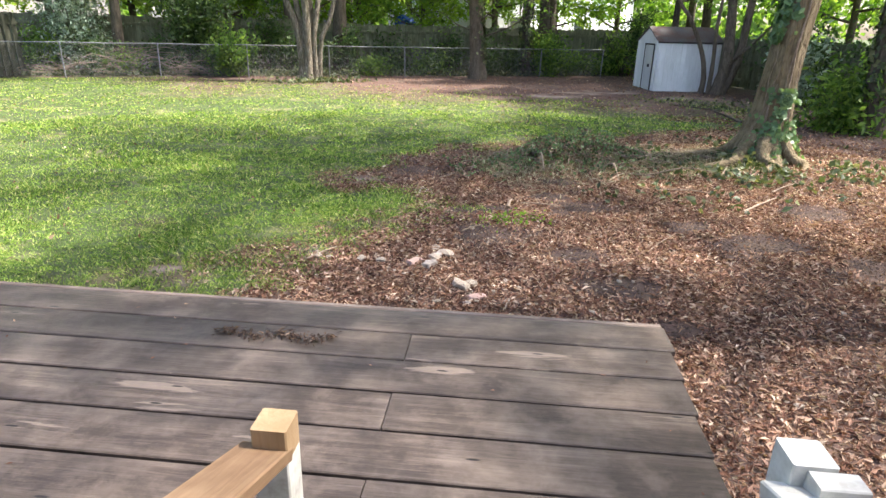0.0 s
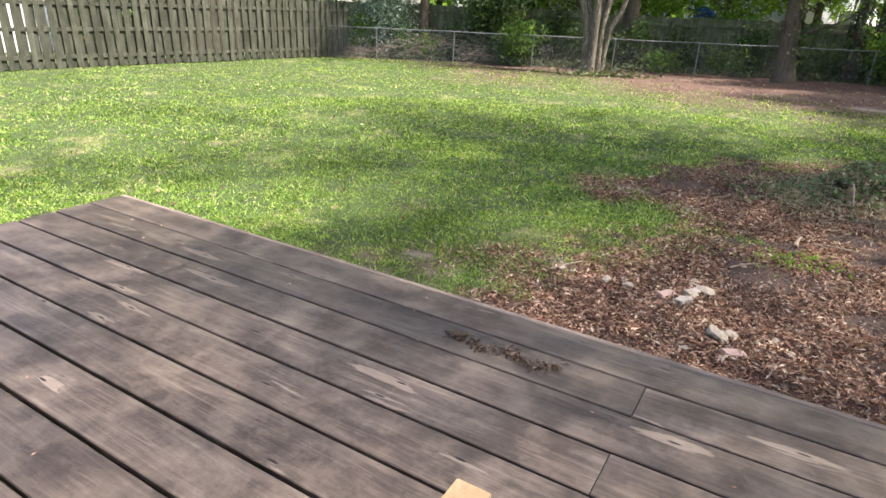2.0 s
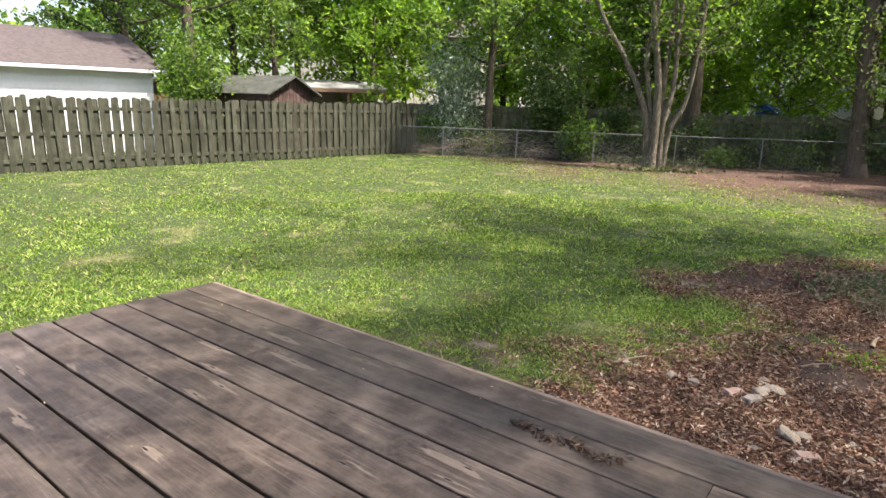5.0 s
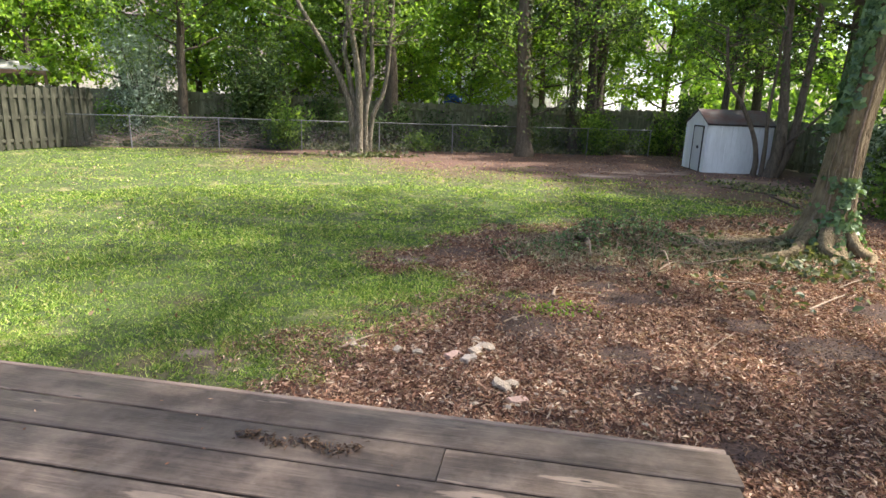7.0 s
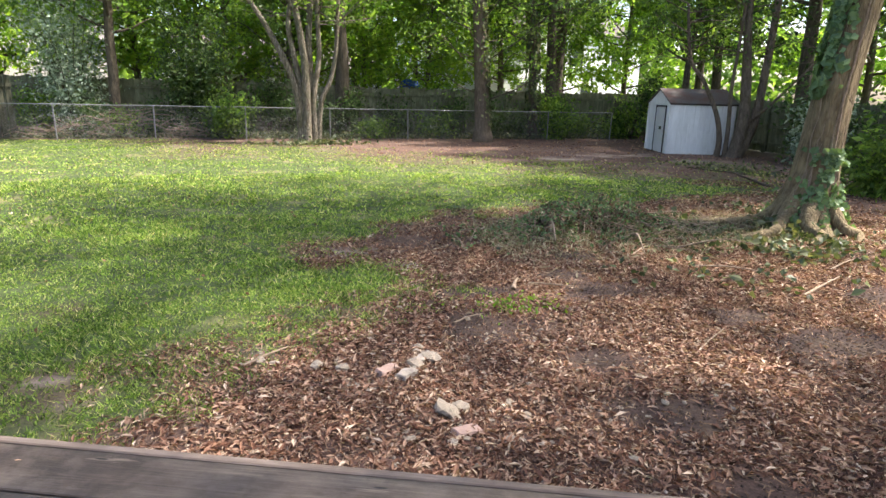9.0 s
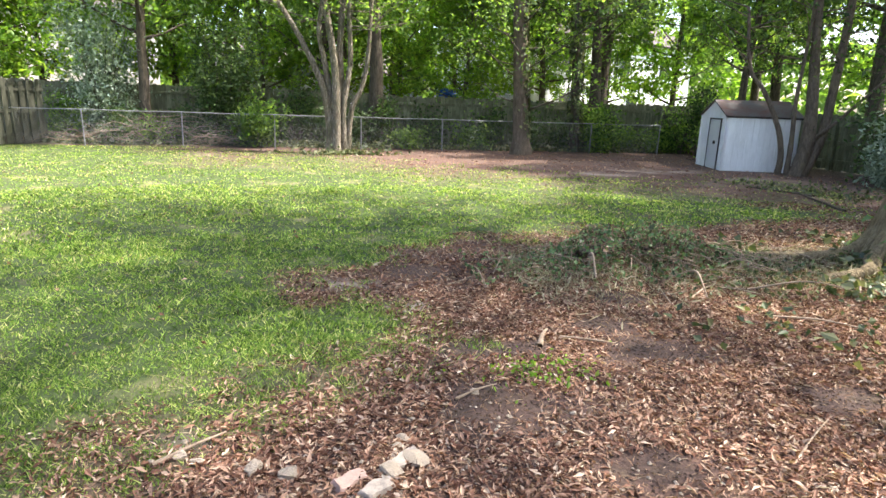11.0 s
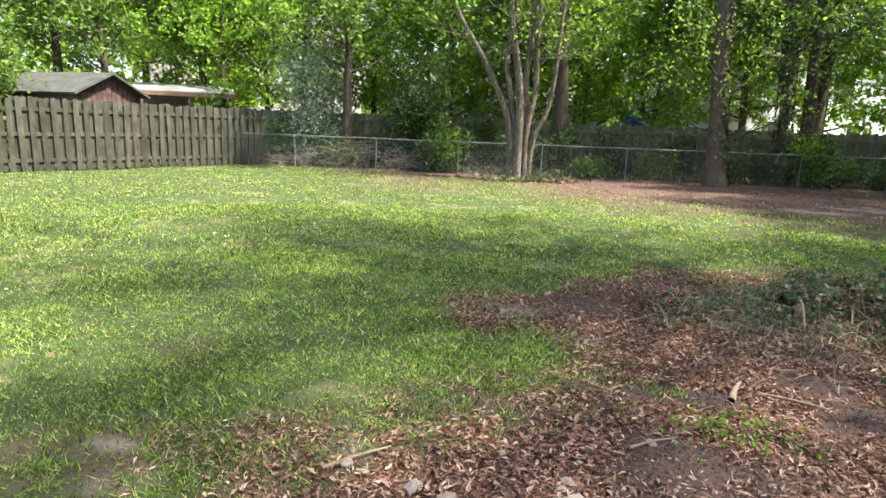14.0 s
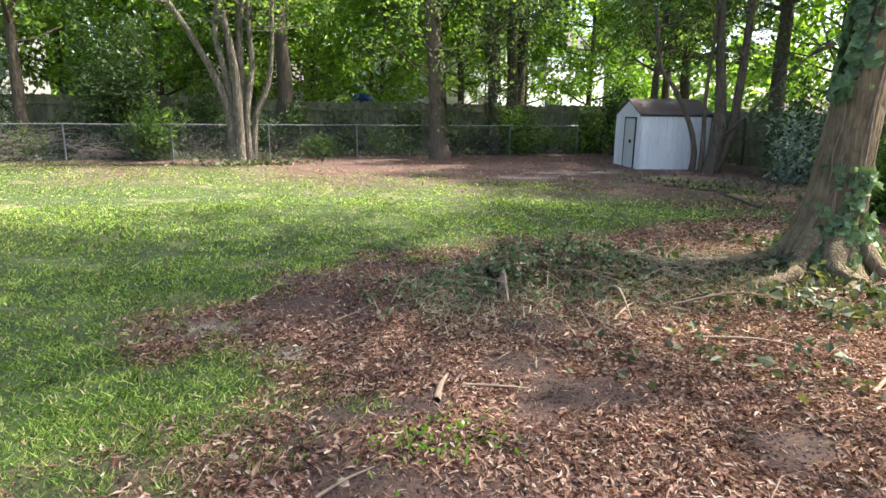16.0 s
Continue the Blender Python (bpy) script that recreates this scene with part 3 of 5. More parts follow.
def right_railing():
    r = railing(0.36, 2.44, 0.98, True, "white-painted newel and handrail beside the stair")
    part("rail_end", bar("rail_end", (0.095, 0.055, 0.06), MAT_WHITEWOOD, 0.003), r, pose(-0.03, 0.073, 0.945))
    # Dark block stands in for the shade under the rail end.
    part("bracket", bar("bracket", (0.07, 0.04, 0.05), MAT_DARKTRIM, 0.003), r, pose(-0.03, 0.066, 0.889))
    rail = bar("handrail", (1.5, 0.125, 0.038), MAT_WHITEWOOD, 0.004)
    part("handrail", rail, r, Matrix.Translation((0.03, 0.74, 1.165)) @ Euler((0, 0, radians(90))).to_matrix().to_4x4() @ pose(0, 0, 0, 0, -20))
    for k in range(6):
        y = 0.16 + k * 0.13
        z = 0.72 + (y - 0.04) * 0.36
        part("baluster", bar("baluster", (0.034, 0.034, z - 0.2), MAT_WHITEWOOD), r, pose(0.0, y, 0.2 + (z - 0.2) / 2 - 0.02))


left_railing()
right_railing()


# ---- fences ----
def picket_mesh(name, h, w, mat, clip=0.03, thick=0.018):
    return slab(name, [(-w / 2, 0), (w / 2, 0), (w / 2, h - clip), (w / 2 - clip, h), (-w / 2 + clip, h), (-w / 2, h - clip)], thick, mat)


def board_fence(start, end, height, spacing, width, mat, label, double, seed):
    """Posts, three rails and pickets; with double, pickets hang on both sides in turn."""
    r = random.Random(seed)
    a, b = Vector((*start, 0)), Vector((*end, 0))
    ln = (b - a).length
    ang = math.degrees(math.atan2(b.y - a.y, b.x - a.x))
    f = thing("wooden_fence", YARD @ pose(a.x, a.y, 0, 0, 0, ang), label, "fence", "board fences of the yard")
    post = bar("post", (0.09, 0.09, height - 0.04), mat)
    rail_len = ln / max(1, round(ln / 2.4))
    rail = bar("rail", (rail_len - 0.004, 0.04, 0.09), mat)
    pk = [picket_mesh("picket", height + d, width, mat) for d in (-0.03, -0.012, 0.0, 0.014, 0.03)]
    k = round(ln / rail_len)
    for i in range(k + 1):
        part("post", post, f, pose(min(max(i * rail_len, 0.05), ln - 0.05), 0.075 if double else 0.07, (height - 0.04) / 2 - 0.03))
    for i in range(k):
        for z in (0.28, height * 0.52, height - 0.25):
            part("rail", rail, f, pose((i + 0.5) * rail_len, 0, z, 0, r.uniform(-0.15, 0.15)))
    n = int(ln / spacing)
    for i in range(n):
        for side in ((-1, 1) if double else (-1,)):
            x = (i + (0.5 if side < 0 else 1.0)) * spacing
            if x > ln - width / 2:
                continue
            part("picket", r.choice(pk), f, pose(x + (r.uniform(-0.006, 0.006) if double else 0), (-0.04 - (0 if double else 0.009 * (i % 2))) if side < 0 else 0.022, r.uniform(0.0, 0.04), 0, r.uniform(-1.1, 1.1) if double else r.uniform(-0.3, 0.3)))
    return f


board_fence((-17.8, 3.95), (-7.92, 19.66), 1.76, 0.25, 0.124, MAT_PICKET, "weathered grey shadow-box fence with gappy pickets beside the lawn", True, 1)
board_fence((16.0, 21.6), (1.0, 21.6), 1.72, 0.143, 0.150, MAT_PRIV, "dark weathered close-boarded fence behind shrubs and wire fence", False, 2)
board_fence((0.9, 21.6), (-14.5, 21.6), 1.80, 0.143, 0.150, MAT_PRIV, "dark mossy close-boarded fence behind brushwood", False, 3)
board_fence((-21.5, 19.6), (-15.4, 25.0), 1.85, 0.17, 0.142, MAT_RAIL, "pale tan picket fence of a yard farther off", False, 6)
board_fence((13.75, -1.0), (14.6, 21.4), 1.55, 0.149, 0.142, MAT_PRIV, "old side fence of close boards overgrown with shrubs", False, 4)


def wire_fence():
    y, x0, step, n, h = 18.8, -9.32, 2.632, 9, 1.02
    f = thing("chain_link_fence", YARD @ pose(x0, y, 0), "low galvanised chain-link fence along the back of the lawn", "fence")
    ln = step * (n - 1)
    for i in range(n):
        r = 0.030 if i == 0 else 0.020
        hh = h + (0.10 if i == 0 else 0.0)
        w = Wood().tube([(0, 0, -0.1), (0, 0, 0.5), (0, 0, hh - 0.03), (0, 0, hh), (0, 0, hh + 0.012)], [r, r, r, r * 1.15, 0.004], 8)
        part("fence_post", w.mesh("fence_post", MAT_STEEL), f, pose(i * step, 0, 0, rng.uniform(-1, 1), rng.uniform(-1, 1)))
    for i in range(n - 1):
        w = Wood().tube([(i * step, 0.0, h), (i * step + step / 2, 0, h - 0.012), ((i + 1) * step, 0.0, h)], [0.014] * 3, 8)
        part("top_rail", w.mesh("top_rail", MAT_STEEL), f)
    net = Wood()
    pitch = 0.075
    for k in range(int((ln + h) / pitch)):
        for sgn in (1, -1):
            a = k * pitch - h
            xa, xb = a, a + h - 0.05
            za, zb = 0.03, h - 0.02
            if xa < 0:
                za, xa = za + (0 - xa) * (zb - 0.03) / (h - 0.05), 0
            if xb > ln:
                zb, xb = zb - (xb - ln), ln
            if sgn < 0:
                xa, xb = ln - xa, ln - xb
            net.tube([(xa, 0.024 + 0.003 * sgn, za), (xb, 0.024 + 0.003 * sgn, zb)], [0.0028] * 2, 3)
    part("wire_mesh", net.mesh("wire_mesh", MAT_WIRE), f)
    return f


wire_fence()


# ---- buildings ----
def window_part(parent, x, y, z, w, h, rot=0.0):
    win = part("window", bar("window", (w + 0.16, 0.06, h + 0.16), MAT_SIDING, 0.01), parent, pose(x, y, z, 0, 0, rot))
    for k in (-1, 1):
        part("pane", bar("pane", (w - 0.02, 0.02, h / 2 - 0.03), MAT_GLASS), win, pose(0, -0.035, k * h / 4))
    part("window_sill", bar("window_sill", (w + 0.22, 0.12, 0.05), MAT_SIDING), win, pose(0, -0.04, -h / 2 - 0.10))
    return win


def house(m, w, d, eave, ridge, wall_mat, label, windows, over=0.4, gutter=False, group=""):
    """Lapped siding on a body, a pitched roof with thickness; the front is the side y = 0."""
    hs = thing("house", YARD @ m, label, "house", group)
    body = bar("wall", (w, d, eave), wall_mat, 0.01)
    part("wall", body, hs, pose(0, d / 2, eave / 2))
    for s in (-1, 1):
        part("gable", slab("gable", [(-d / 2, 0), (d / 2, 0), (0, ridge - eave)], 0.1, wall_mat), hs, pose(s * (w / 2 - 0.05) + 0.05, d / 2, eave, 0, 0, 90))
    rows = int(eave / 0.2)
    lap = bar("siding_board", (w + 0.02, 0.02, 0.195), wall_mat, 0.004)
    for i in range(rows):
        part("siding_board", lap, hs, pose(0, -0.012, 0.1 + i * 0.2, 5))
    pitch = math.degrees(math.atan2(ridge - eave, d / 2))
    sl = math.hypot(d / 2, ridge - eave) + over
    for s in (-1, 1):
        c = Vector((0, d / 2 + s * (d / 4 + over / 2 * math.cos(radians(pitch))), (eave + ridge) / 2 - over / 2 * math.sin(radians(pitch)) + 0.05))
        part("roof", bar("roof", (w + 2 * over, sl, 0.12), MAT_SHINGLE), hs, pose(*c, -s * pitch))
    if gutter:
        gy, gz = -over * math.cos(radians(pitch)) - 0.04, eave - over * math.sin(radians(pitch)) + 0.02
        part("gutter", bar("gutter", (w + 2 * over, 0.11, 0.11), MAT_SIDING, 0.02), hs, pose(0, gy, gz))
        path = bend([(w / 2 - 0.02, gy, gz - 0.05), (w / 2 - 0.02, gy + 0.02, gz - 0.18), (w / 2 - 0.04, -0.07, gz - 0.42), (w / 2 - 0.04, -0.07, 0.2)], 4)
        part("downpipe", Wood().tube(path, [0.04] * len(path), 8).mesh("downpipe", MAT_SIDING), hs)
    for x, z, ww, hh in windows:
        window_part(hs, x, -0.05, z, ww, hh)
    return hs


house(pose(-19.35, 10.65, 0, 0, 0, 57.8), 12.0, 7.0, 2.72, 3.95, MAT_SIDING, "low white lapped-siding outbuilding with brown shingle roof behind the fence", [], 0.35, True)
house(pose(18.5, 34.5, 0, 0, 0, 22), 15.0, 9.0, 5.6, 7.8, MAT_SIDING, "white two-storey house with dark windows behind the trees", [(-4.5, 4.2, 1.0, 1.5), (0.5, 4.2, 1.0, 1.5), (4.5, 4.2, 1.0, 1.5), (-4.5, 1.6, 1.1, 1.5), (1.5, 1.6, 1.1, 1.5)])
house(pose(1.5, 38, 0, 0, 0, 20), 12.0, 8.0, 2.9, 4.6, MAT_SIDING, "low white house behind the back trees", [(-3, 1.6, 1.2, 1.2), (2.5, 1.6, 1.2, 1.2)])
house(pose(-15.0, 38, 0, 0, 0, 18), 13.0, 9.0, 6.2, 8.4, MAT_CREAM, "tall cream-sided house half hidden by foliage", [(-3, 4.5, 1.0, 1.5), (3, 4.5, 1.0, 1.5), (-3, 1.8, 1.0, 1.5)])


def metal_shed():
    a = math.degrees(math.atan2(-0.297, 0.955))
    s = thing("metal_shed", YARD @ pose(10.45, 13.72, 0, 0, 0, a), "small white metal shed with rusty grey roof on bare earth", "shed")
    ln, wd, ev, rd = 1.93, 1.9, 1.46, 1.86
    part("wall", bar("wall", (ln, 0.03, ev), MAT_SHED), s, pose(ln / 2, 0.015, ev / 2))
    part("wall", bar("wall", (ln, 0.03, ev), MAT_SHED), s, pose(ln / 2, wd - 0.015, ev / 2))
    for x in (0.0, ln - 0.03):
        part("gable_wall", slab("gable_wall", [(0, 0), (wd, 0), (wd, ev), (wd / 2, rd), (0, ev)], 0.03, MAT_SHED), s, pose(x + 0.03, 0, 0.0, 0, 0, 90))
    rib = bar("wall_rib", (0.03, 0.012, ev - 0.08), MAT_SHED, 0.005)
    for k in range(12):
        part("wall_rib", rib, s, pose(0.1 + k * 0.157, -0.006, ev / 2))
    for side in (-1, 1):
        y = wd / 2 + side * (wd / 4 + 0.02)
        sl = math.hypot(wd / 2, rd - ev) + 0.07
        part("roof_panel", bar("roof_panel", (ln + 0.1, sl, 0.025), MAT_SHEDROOF), s, pose(ln / 2, y, (ev + rd) / 2 + 0.012, -side * math.degrees(math.atan2(rd - ev, wd / 2))))
    part("eave_trim", bar("eave_trim", (ln + 0.06, 0.02, 0.035), MAT_DARKTRIM), s, pose(ln / 2, -0.02, ev - 0.025))
    door = part("door", bar("door", (0.02, 0.78, 1.30), MAT_SHEDDOOR), s, pose(-0.012, 0.72, 0.68))
    for y in (-0.41, 0.41):
        part("door_trim", bar("door_trim", (0.03, 0.045, 1.38), MAT_DARKTRIM), door, pose(-0.006, y, 0.0))
    part("door_trim", bar("door_trim", (0.03, 0.86, 0.04), MAT_DARKTRIM), door, pose(-0.006, 0, 0.69))
    part("door_latch", bar("door_latch", (0.05, 0.07, 0.09), MAT_DARKTRIM), door, pose(-0.03, -0.12, 0.05))
    for y in (0.03, wd - 0.03):
        part("corner_trim", bar("corner_trim", (0.03, 0.06, ev), MAT_SHED), s, pose(-0.012, y, ev / 2))
    return s


metal_shed()


def board_shed():
    s = thing("wooden_shed", YARD @ pose(-13.3, 17.66, 0, 0, 0, -16), "old red-brown board shed with a sagging dark roof behind the fence", "shed")
    w, d, ev, rd = 2.3, 3.1, 2.05, 2.60
    part("wall", bar("wall", (d, w, ev), MAT_BROWNBOARD), s, pose(0, 0, ev / 2))
    part("gable", slab("gable", [(-w / 2, 0), (w / 2, 0), (0, rd - ev)], 0.05, MAT_BROWNBOARD), s, pose(d / 2, 0, ev, 0, 0, 90))
    plank = bar("plank", (0.02, 0.17, ev), MAT_BROWNBOARD)
    for k in range(13):
        part("plank", plank, s, pose(d / 2 + 0.012, -w / 2 + 0.09 + k * 0.178, ev / 2))
    for k in range(11):
        yk = -w / 2 + 0.18 + k * 0.195
        hk = (rd - ev) * (1 - abs(yk) / (w / 2)) - 0.03
        if hk > 0.08:
            part("plank", bar("plank", (0.02, 0.18, hk), MAT_BROWNBOARD), s, pose(d / 2 + 0.012, yk, ev + hk / 2))
    sl = math.hypot(w / 2, rd - ev) + 0.2
    for side in (-1, 1):
        part("roof", bar("roof", (d + 0.5, sl, 0.06), MAT_OLDROOF), s, pose(0.02, side * (w / 4 + 0.08), (ev + rd) / 2 - 0.02, -side * math.degrees(math.atan2(rd - ev, w / 2))))
    return s


board_shed()


def carport():
    """An open-sided lean-to with a pale sheet roof on old rafters."""
    c = thing("carport", pose(-12.9, 23.6, 0, 0, 0, 24), "low open carport with grey sheet roof behind the fence", "carport")
    w, d, lo, hi = 5.2, 3.2, 2.45, 2.85
    tilt = math.degrees(math.atan2(hi - lo, d))
    part("roof", bar("roof", (w, math.hypot(d, hi - lo), 0.05), MAT_SHEETGREY), c, pose(0, d / 2, (lo + hi) / 2 + 0.12, tilt))
    part("fascia", bar("fascia", (w + 0.1, 0.04, 0.16), MAT_RAIL), c, pose(0, -0.03, lo + 0.03))
    for k in range(9):
        part("rafter", bar("rafter", (0.05, d, 0.12), MAT_TWIG), c, pose(-w / 2 + 0.2 + k * 0.6, d / 2, (lo + hi) / 2 + 0.02, tilt))
    for x in (-w / 2 + 0.1, -w / 6, w / 6, w / 2 - 0.1):
        part("post", bar("post", (0.1, 0.1, lo - 0.04), MAT_RAIL), c, pose(x, 0.05, lo / 2 - 0.02))
    part("back_wall", bar("back_wall", (w - 0.2, 0.08, hi - 0.1), MAT_CREAM), c, pose(0, d - 0.1, hi / 2 - 0.05))
    return c


carport()


def home():
    """The house at the back of the camera: a plain sided wall with a door, and its eave."""
    h = thing("home", DECK @ pose(0, ROWS * ROW + 0.02, -0.25), "plain white sided house wall behind the deck", "house")
    part("wall", bar("wall", (15, 0.2, 3.0), MAT_SIDING), h, pose(2.5, 0.1, 1.5))
    lap = bar("siding_board", (15, 0.02, 0.195), MAT_SIDING)
    for i in range(14):
        part("siding_board", lap, h, pose(2.5, -0.014, 0.1 + i * 0.2, 5))
    part("roof", bar("roof", (16, 5, 0.15), MAT_SHINGLE), h, pose(2.5, 1.9, 4.1, -25 * -1))
    part("door", bar("door", (0.9, 0.05, 2.05), MAT_WHITEWOOD), h, pose(1.05, -0.05, 0.62 + 1.03))


home()


# ---- trees and shrubs ----
def tree_parts(seed, height, r0, lean, low, reach, limbs, per_twig, path=None, sides=10, droop=0.0, clear=None):
    """Trunk with limbs and twigs, and the places where leaves grow."""
    r = np.random.default_rng(seed)
    w, spots = Wood(), []
    if path is None:
        t = np.linspace(0, 1, 12)[:, None]
        wig = np.cumsum(r.normal(0, 0.022, (12, 3)), 0) * height * 0.12
        wig[0] = 0
        path = np.array([0, 0, 0]) + t * np.array([lean[0], lean[1], height]) + wig * np.array([1, 1, 0])
    path = np.asarray(path, float)
    s = np.linspace(0, 1, len(path))
    rad = r0 * (1 - 0.82 * s) + r0 * 0.35 * np.exp(-s * 18)
    path[0, 2] -= 0.12
    w.tube(path, rad, sides, 0.05)
    for k in range(limbs):
        t = low + (0.98 - low) * (k + r.uniform(0, 0.9)) / limbs
        p0 = np.array([np.interp(t, s, path[:, a]) for a in range(3)])
        az = k * 2.4 + r.uniform(-0.5, 0.5)
        ln = reach * (1.05 - 0.6 * (t - low) / (1 - low)) * r.uniform(0.6, 1.1)
        rise = r.uniform(0.15, 0.65) - droop
        d = np.array([math.cos(az), math.sin(az), rise])
        pts = [p0, p0 + d * ln * 0.35, p0 + d * ln * 0.7 + np.array([0, 0, 0.06 * ln]), p0 + d * ln + r.normal(0, 0.1, 3) * ln]
        pts[3][2] -= ln * 0.12
        bp = bend(pts, 3)
        rb = max(0.012, np.interp(t, s, rad) * 0.42)
        w.tube(bp, np.linspace(rb, 0.006, len(bp)), 5, 0.04)
        for j in range(5):
            q = 0.3 + 0.7 * (j + r.uniform(0, 1)) / 5
            b0 = bp[min(len(bp) - 1, int(q * len(bp)))]
            dd = r.normal(0, 1, 3) + d * 0.7
            dd /= np.linalg.norm(dd)
            tl = ln * r.uniform(0.2, 0.42)
            tip = b0 + dd * tl
            w.tube([b0, (b0 + tip) / 2 + r.normal(0, 0.04, 3), tip], [0.011, 0.007, 0.003], 4)
            for q2 in np.linspace(0.25, 1.1, 4):
                spots.append(b0 + (tip - b0) * q2)
        spots.append(bp[-1])
    spots = np.asarray(spots)
    c = np.repeat(spots, per_twig, 0)
    c = c + r.normal(size=c.shape) * np.array([0.20, 0.20, 0.14]) * max(0.6, reach / 2.6)
    return w, c


def make_tree(name, m, label, geo, bark_mat, leaf, size, up=0.7, group="", cat="tree"):
    w, c = geo
    t = thing(name, m, label, cat, group)
    part("trunk", w.mesh("trunk", bark_mat), t)
    part("crown", leaves("crown", c, size, leaf, 0.55, up), t, kind="stuff")
    return t


def vine(path, radii, n, seed, z0, z1, size=0.08, arc=None, lift=0.02):
    """Places and outward directions of vine leaves on a trunk."""
    r = np.random.default_rng(seed)
    path = np.asarray(path, float)
    z = r.uniform(z0, z1, n)
    a = r.uniform(0, 2 * np.pi, n) if arc is None else r.normal(arc[0], arc[1], n)
    keep = value_noise(a * 1.2 + 9, z, 0.28, seed) + value_noise(a * 3 + 3, z, 0.1, seed) * 0.35 > 0.62
    z, a = z[keep], a[keep]
    cx, cy, rr = (np.interp(z, path[:, 2], v) for v in (path[:, 0], path[:, 1], np.asarray(radii)))
    out = np.stack([np.cos(a), np.sin(a), np.zeros(len(a))], 1)
    off = rr + lift + r.uniform(0, 0.05, len(a))
    return np.stack([cx, cy, z], 1) + out * off[:, None], out


def big_tree():
    t = thing("old_tree", pose(6.1, 4.85, 0), "large old tree with red-brown furrowed bark, spreading roots and ivy", "tree")
    path = bend([(0, 0, -0.25), (-0.02, 0.02, 0.25), (0.02, 0.0, 0.8), (0.05, -0.03, 1.8), (0.17, -0.09, 3.2), (0.42, -0.15, 5.5), (0.5, -0.1, 8.0), (0.2, 0.3, 13.5)], 8)
    zz = [-0.3, 0.0, 0.15, 0.4, 0.8, 1.3, 2.0, 3.5, 5.5, 8, 13.5]
    rr = [0.66, 0.57, 0.47, 0.36, 0.285, 0.25, 0.232, 0.22, 0.21, 0.17, 0.07]
    rad = np.interp(path[:, 2], zz, rr)

    def flare(z, a):
        return 1 + 0.22 * np.exp(-np.maximum(z, 0) / 0.35) * np.sin(5 * a + 1.0) + 0.06 * np.sin(3 * a + z * 0.6) + 0.035 * np.sin(8 * a - z) + 0.02 * np.sin(17 * a + z * 2)
    w = Wood().tube(path, rad, 56, 0.0, flare)
    part("trunk", w.mesh("trunk", MAT_BARK_BIG), t)
    for a, ln, rw in ((3.3, 0.9, 0.13), (3.9, 0.6, 0.12), (2.6, 1.2, 0.10), (4.7, 0.3, 0.10), (1.0, 0.8, 0.12)):
        d = np.array([math.cos(a), math.sin(a), 0])
        side = np.array([-d[1], d[0], 0]) * 0.15
        p = bend([d * 0.30 + (0, 0, 0.42), d * 0.55 + (0, 0, 0.17), d * (0.55 + ln * 0.4) + side + (0, 0, 0.10), d * (0.5 + ln) + (0, 0, 0.02), d * (0.6 + ln * 1.2) - side + (0, 0, -0.08)], 5)
        part("root", Wood().tube(p, np.interp(np.linspace(0, 1, len(p)), [0, 0.3, 1], [rw * 1.1, rw * 0.75, 0.02]), 12, 0.07).mesh("root", MAT_BARK_BIG), t)
    lw, spots = Wood(), []
    r = np.random.default_rng(11)
    for k in range(38):
        z0 = 5.4 + k * 0.20
        az = k * 2.4
        p0 = np.array([np.interp(z0, path[:, 2], path[:, 0]), np.interp(z0, path[:, 2], path[:, 1]), z0])
        ln = r.uniform(3.4, 5.4) * (1.0 - 0.25 * math.cos(az))
        d = np.array([math.cos(az), math.sin(az), r.uniform(0.25, 0.6)])
        bp = bend([p0, p0 + d * ln * 0.4, p0 + d * ln * 0.75, p0 + d * ln + (0, 0, -0.5)], 4)
        lw.tube(bp, np.linspace(0.10, 0.012, len(bp)), 7, 0.05)
        for j in range(9):
            b0 = bp[int(len(bp) * (0.25 + 0.7 * j / 9))]
            dd = r.normal(0, 1, 3) * (1, 1, 0.5) + d * 0.6
            tip = b0 + dd / np.linalg.norm(dd) * r.uniform(0.8, 1.9)
            lw.tube([b0, (b0 + tip) / 2, tip], [0.02, 0.012, 0.004], 4)
            for q in np.linspace(0.2, 1.1, 5):
                spots.append(b0 + (tip - b0) * q)
    part("branchwork", lw.mesh("branchwork", MAT_BARK_BIG), t, kind="stuff")
    c = np.repeat(np.asarray(spots), 8, 0)
    c = c + r.normal(size=c.shape) * 0.36
    part("crown", leaves("crown", c, 0.17, MAT_LEAF_MID, 0.55, 0.7), t, kind="stuff")
    ivy = thing("ivy", pose(6.1, 4.85, 0), "glossy heart-leaved ivy climbing the big trunk", "ivy")
    p1, n1 = vine(path, rad, 1500, 5, 1.85, 4.6, arc=(2.95, 0.38))
    p2, n2 = vine(path, rad, 420, 6, 0.25, 1.15, arc=(4.35, 0.45))
    p3, n3 = vine(path, rad * 1.1, 420, 8, 0.0, 0.55)
    part("upper_leaves", leaves("upper_leaves", p1, 0.115, MAT_IVY_PALE, 0.9, 0.1, 0.08, 0.35, n1), ivy, kind="stuff")
    part("lower_leaves", leaves("lower_leaves", np.vstack([p2, p3]), 0.085, MAT_IVY_PALE, 0.85, 0.1, 0.08, 0.3, np.vstack([n2, n3])), ivy, kind="stuff")
    st = Wood()
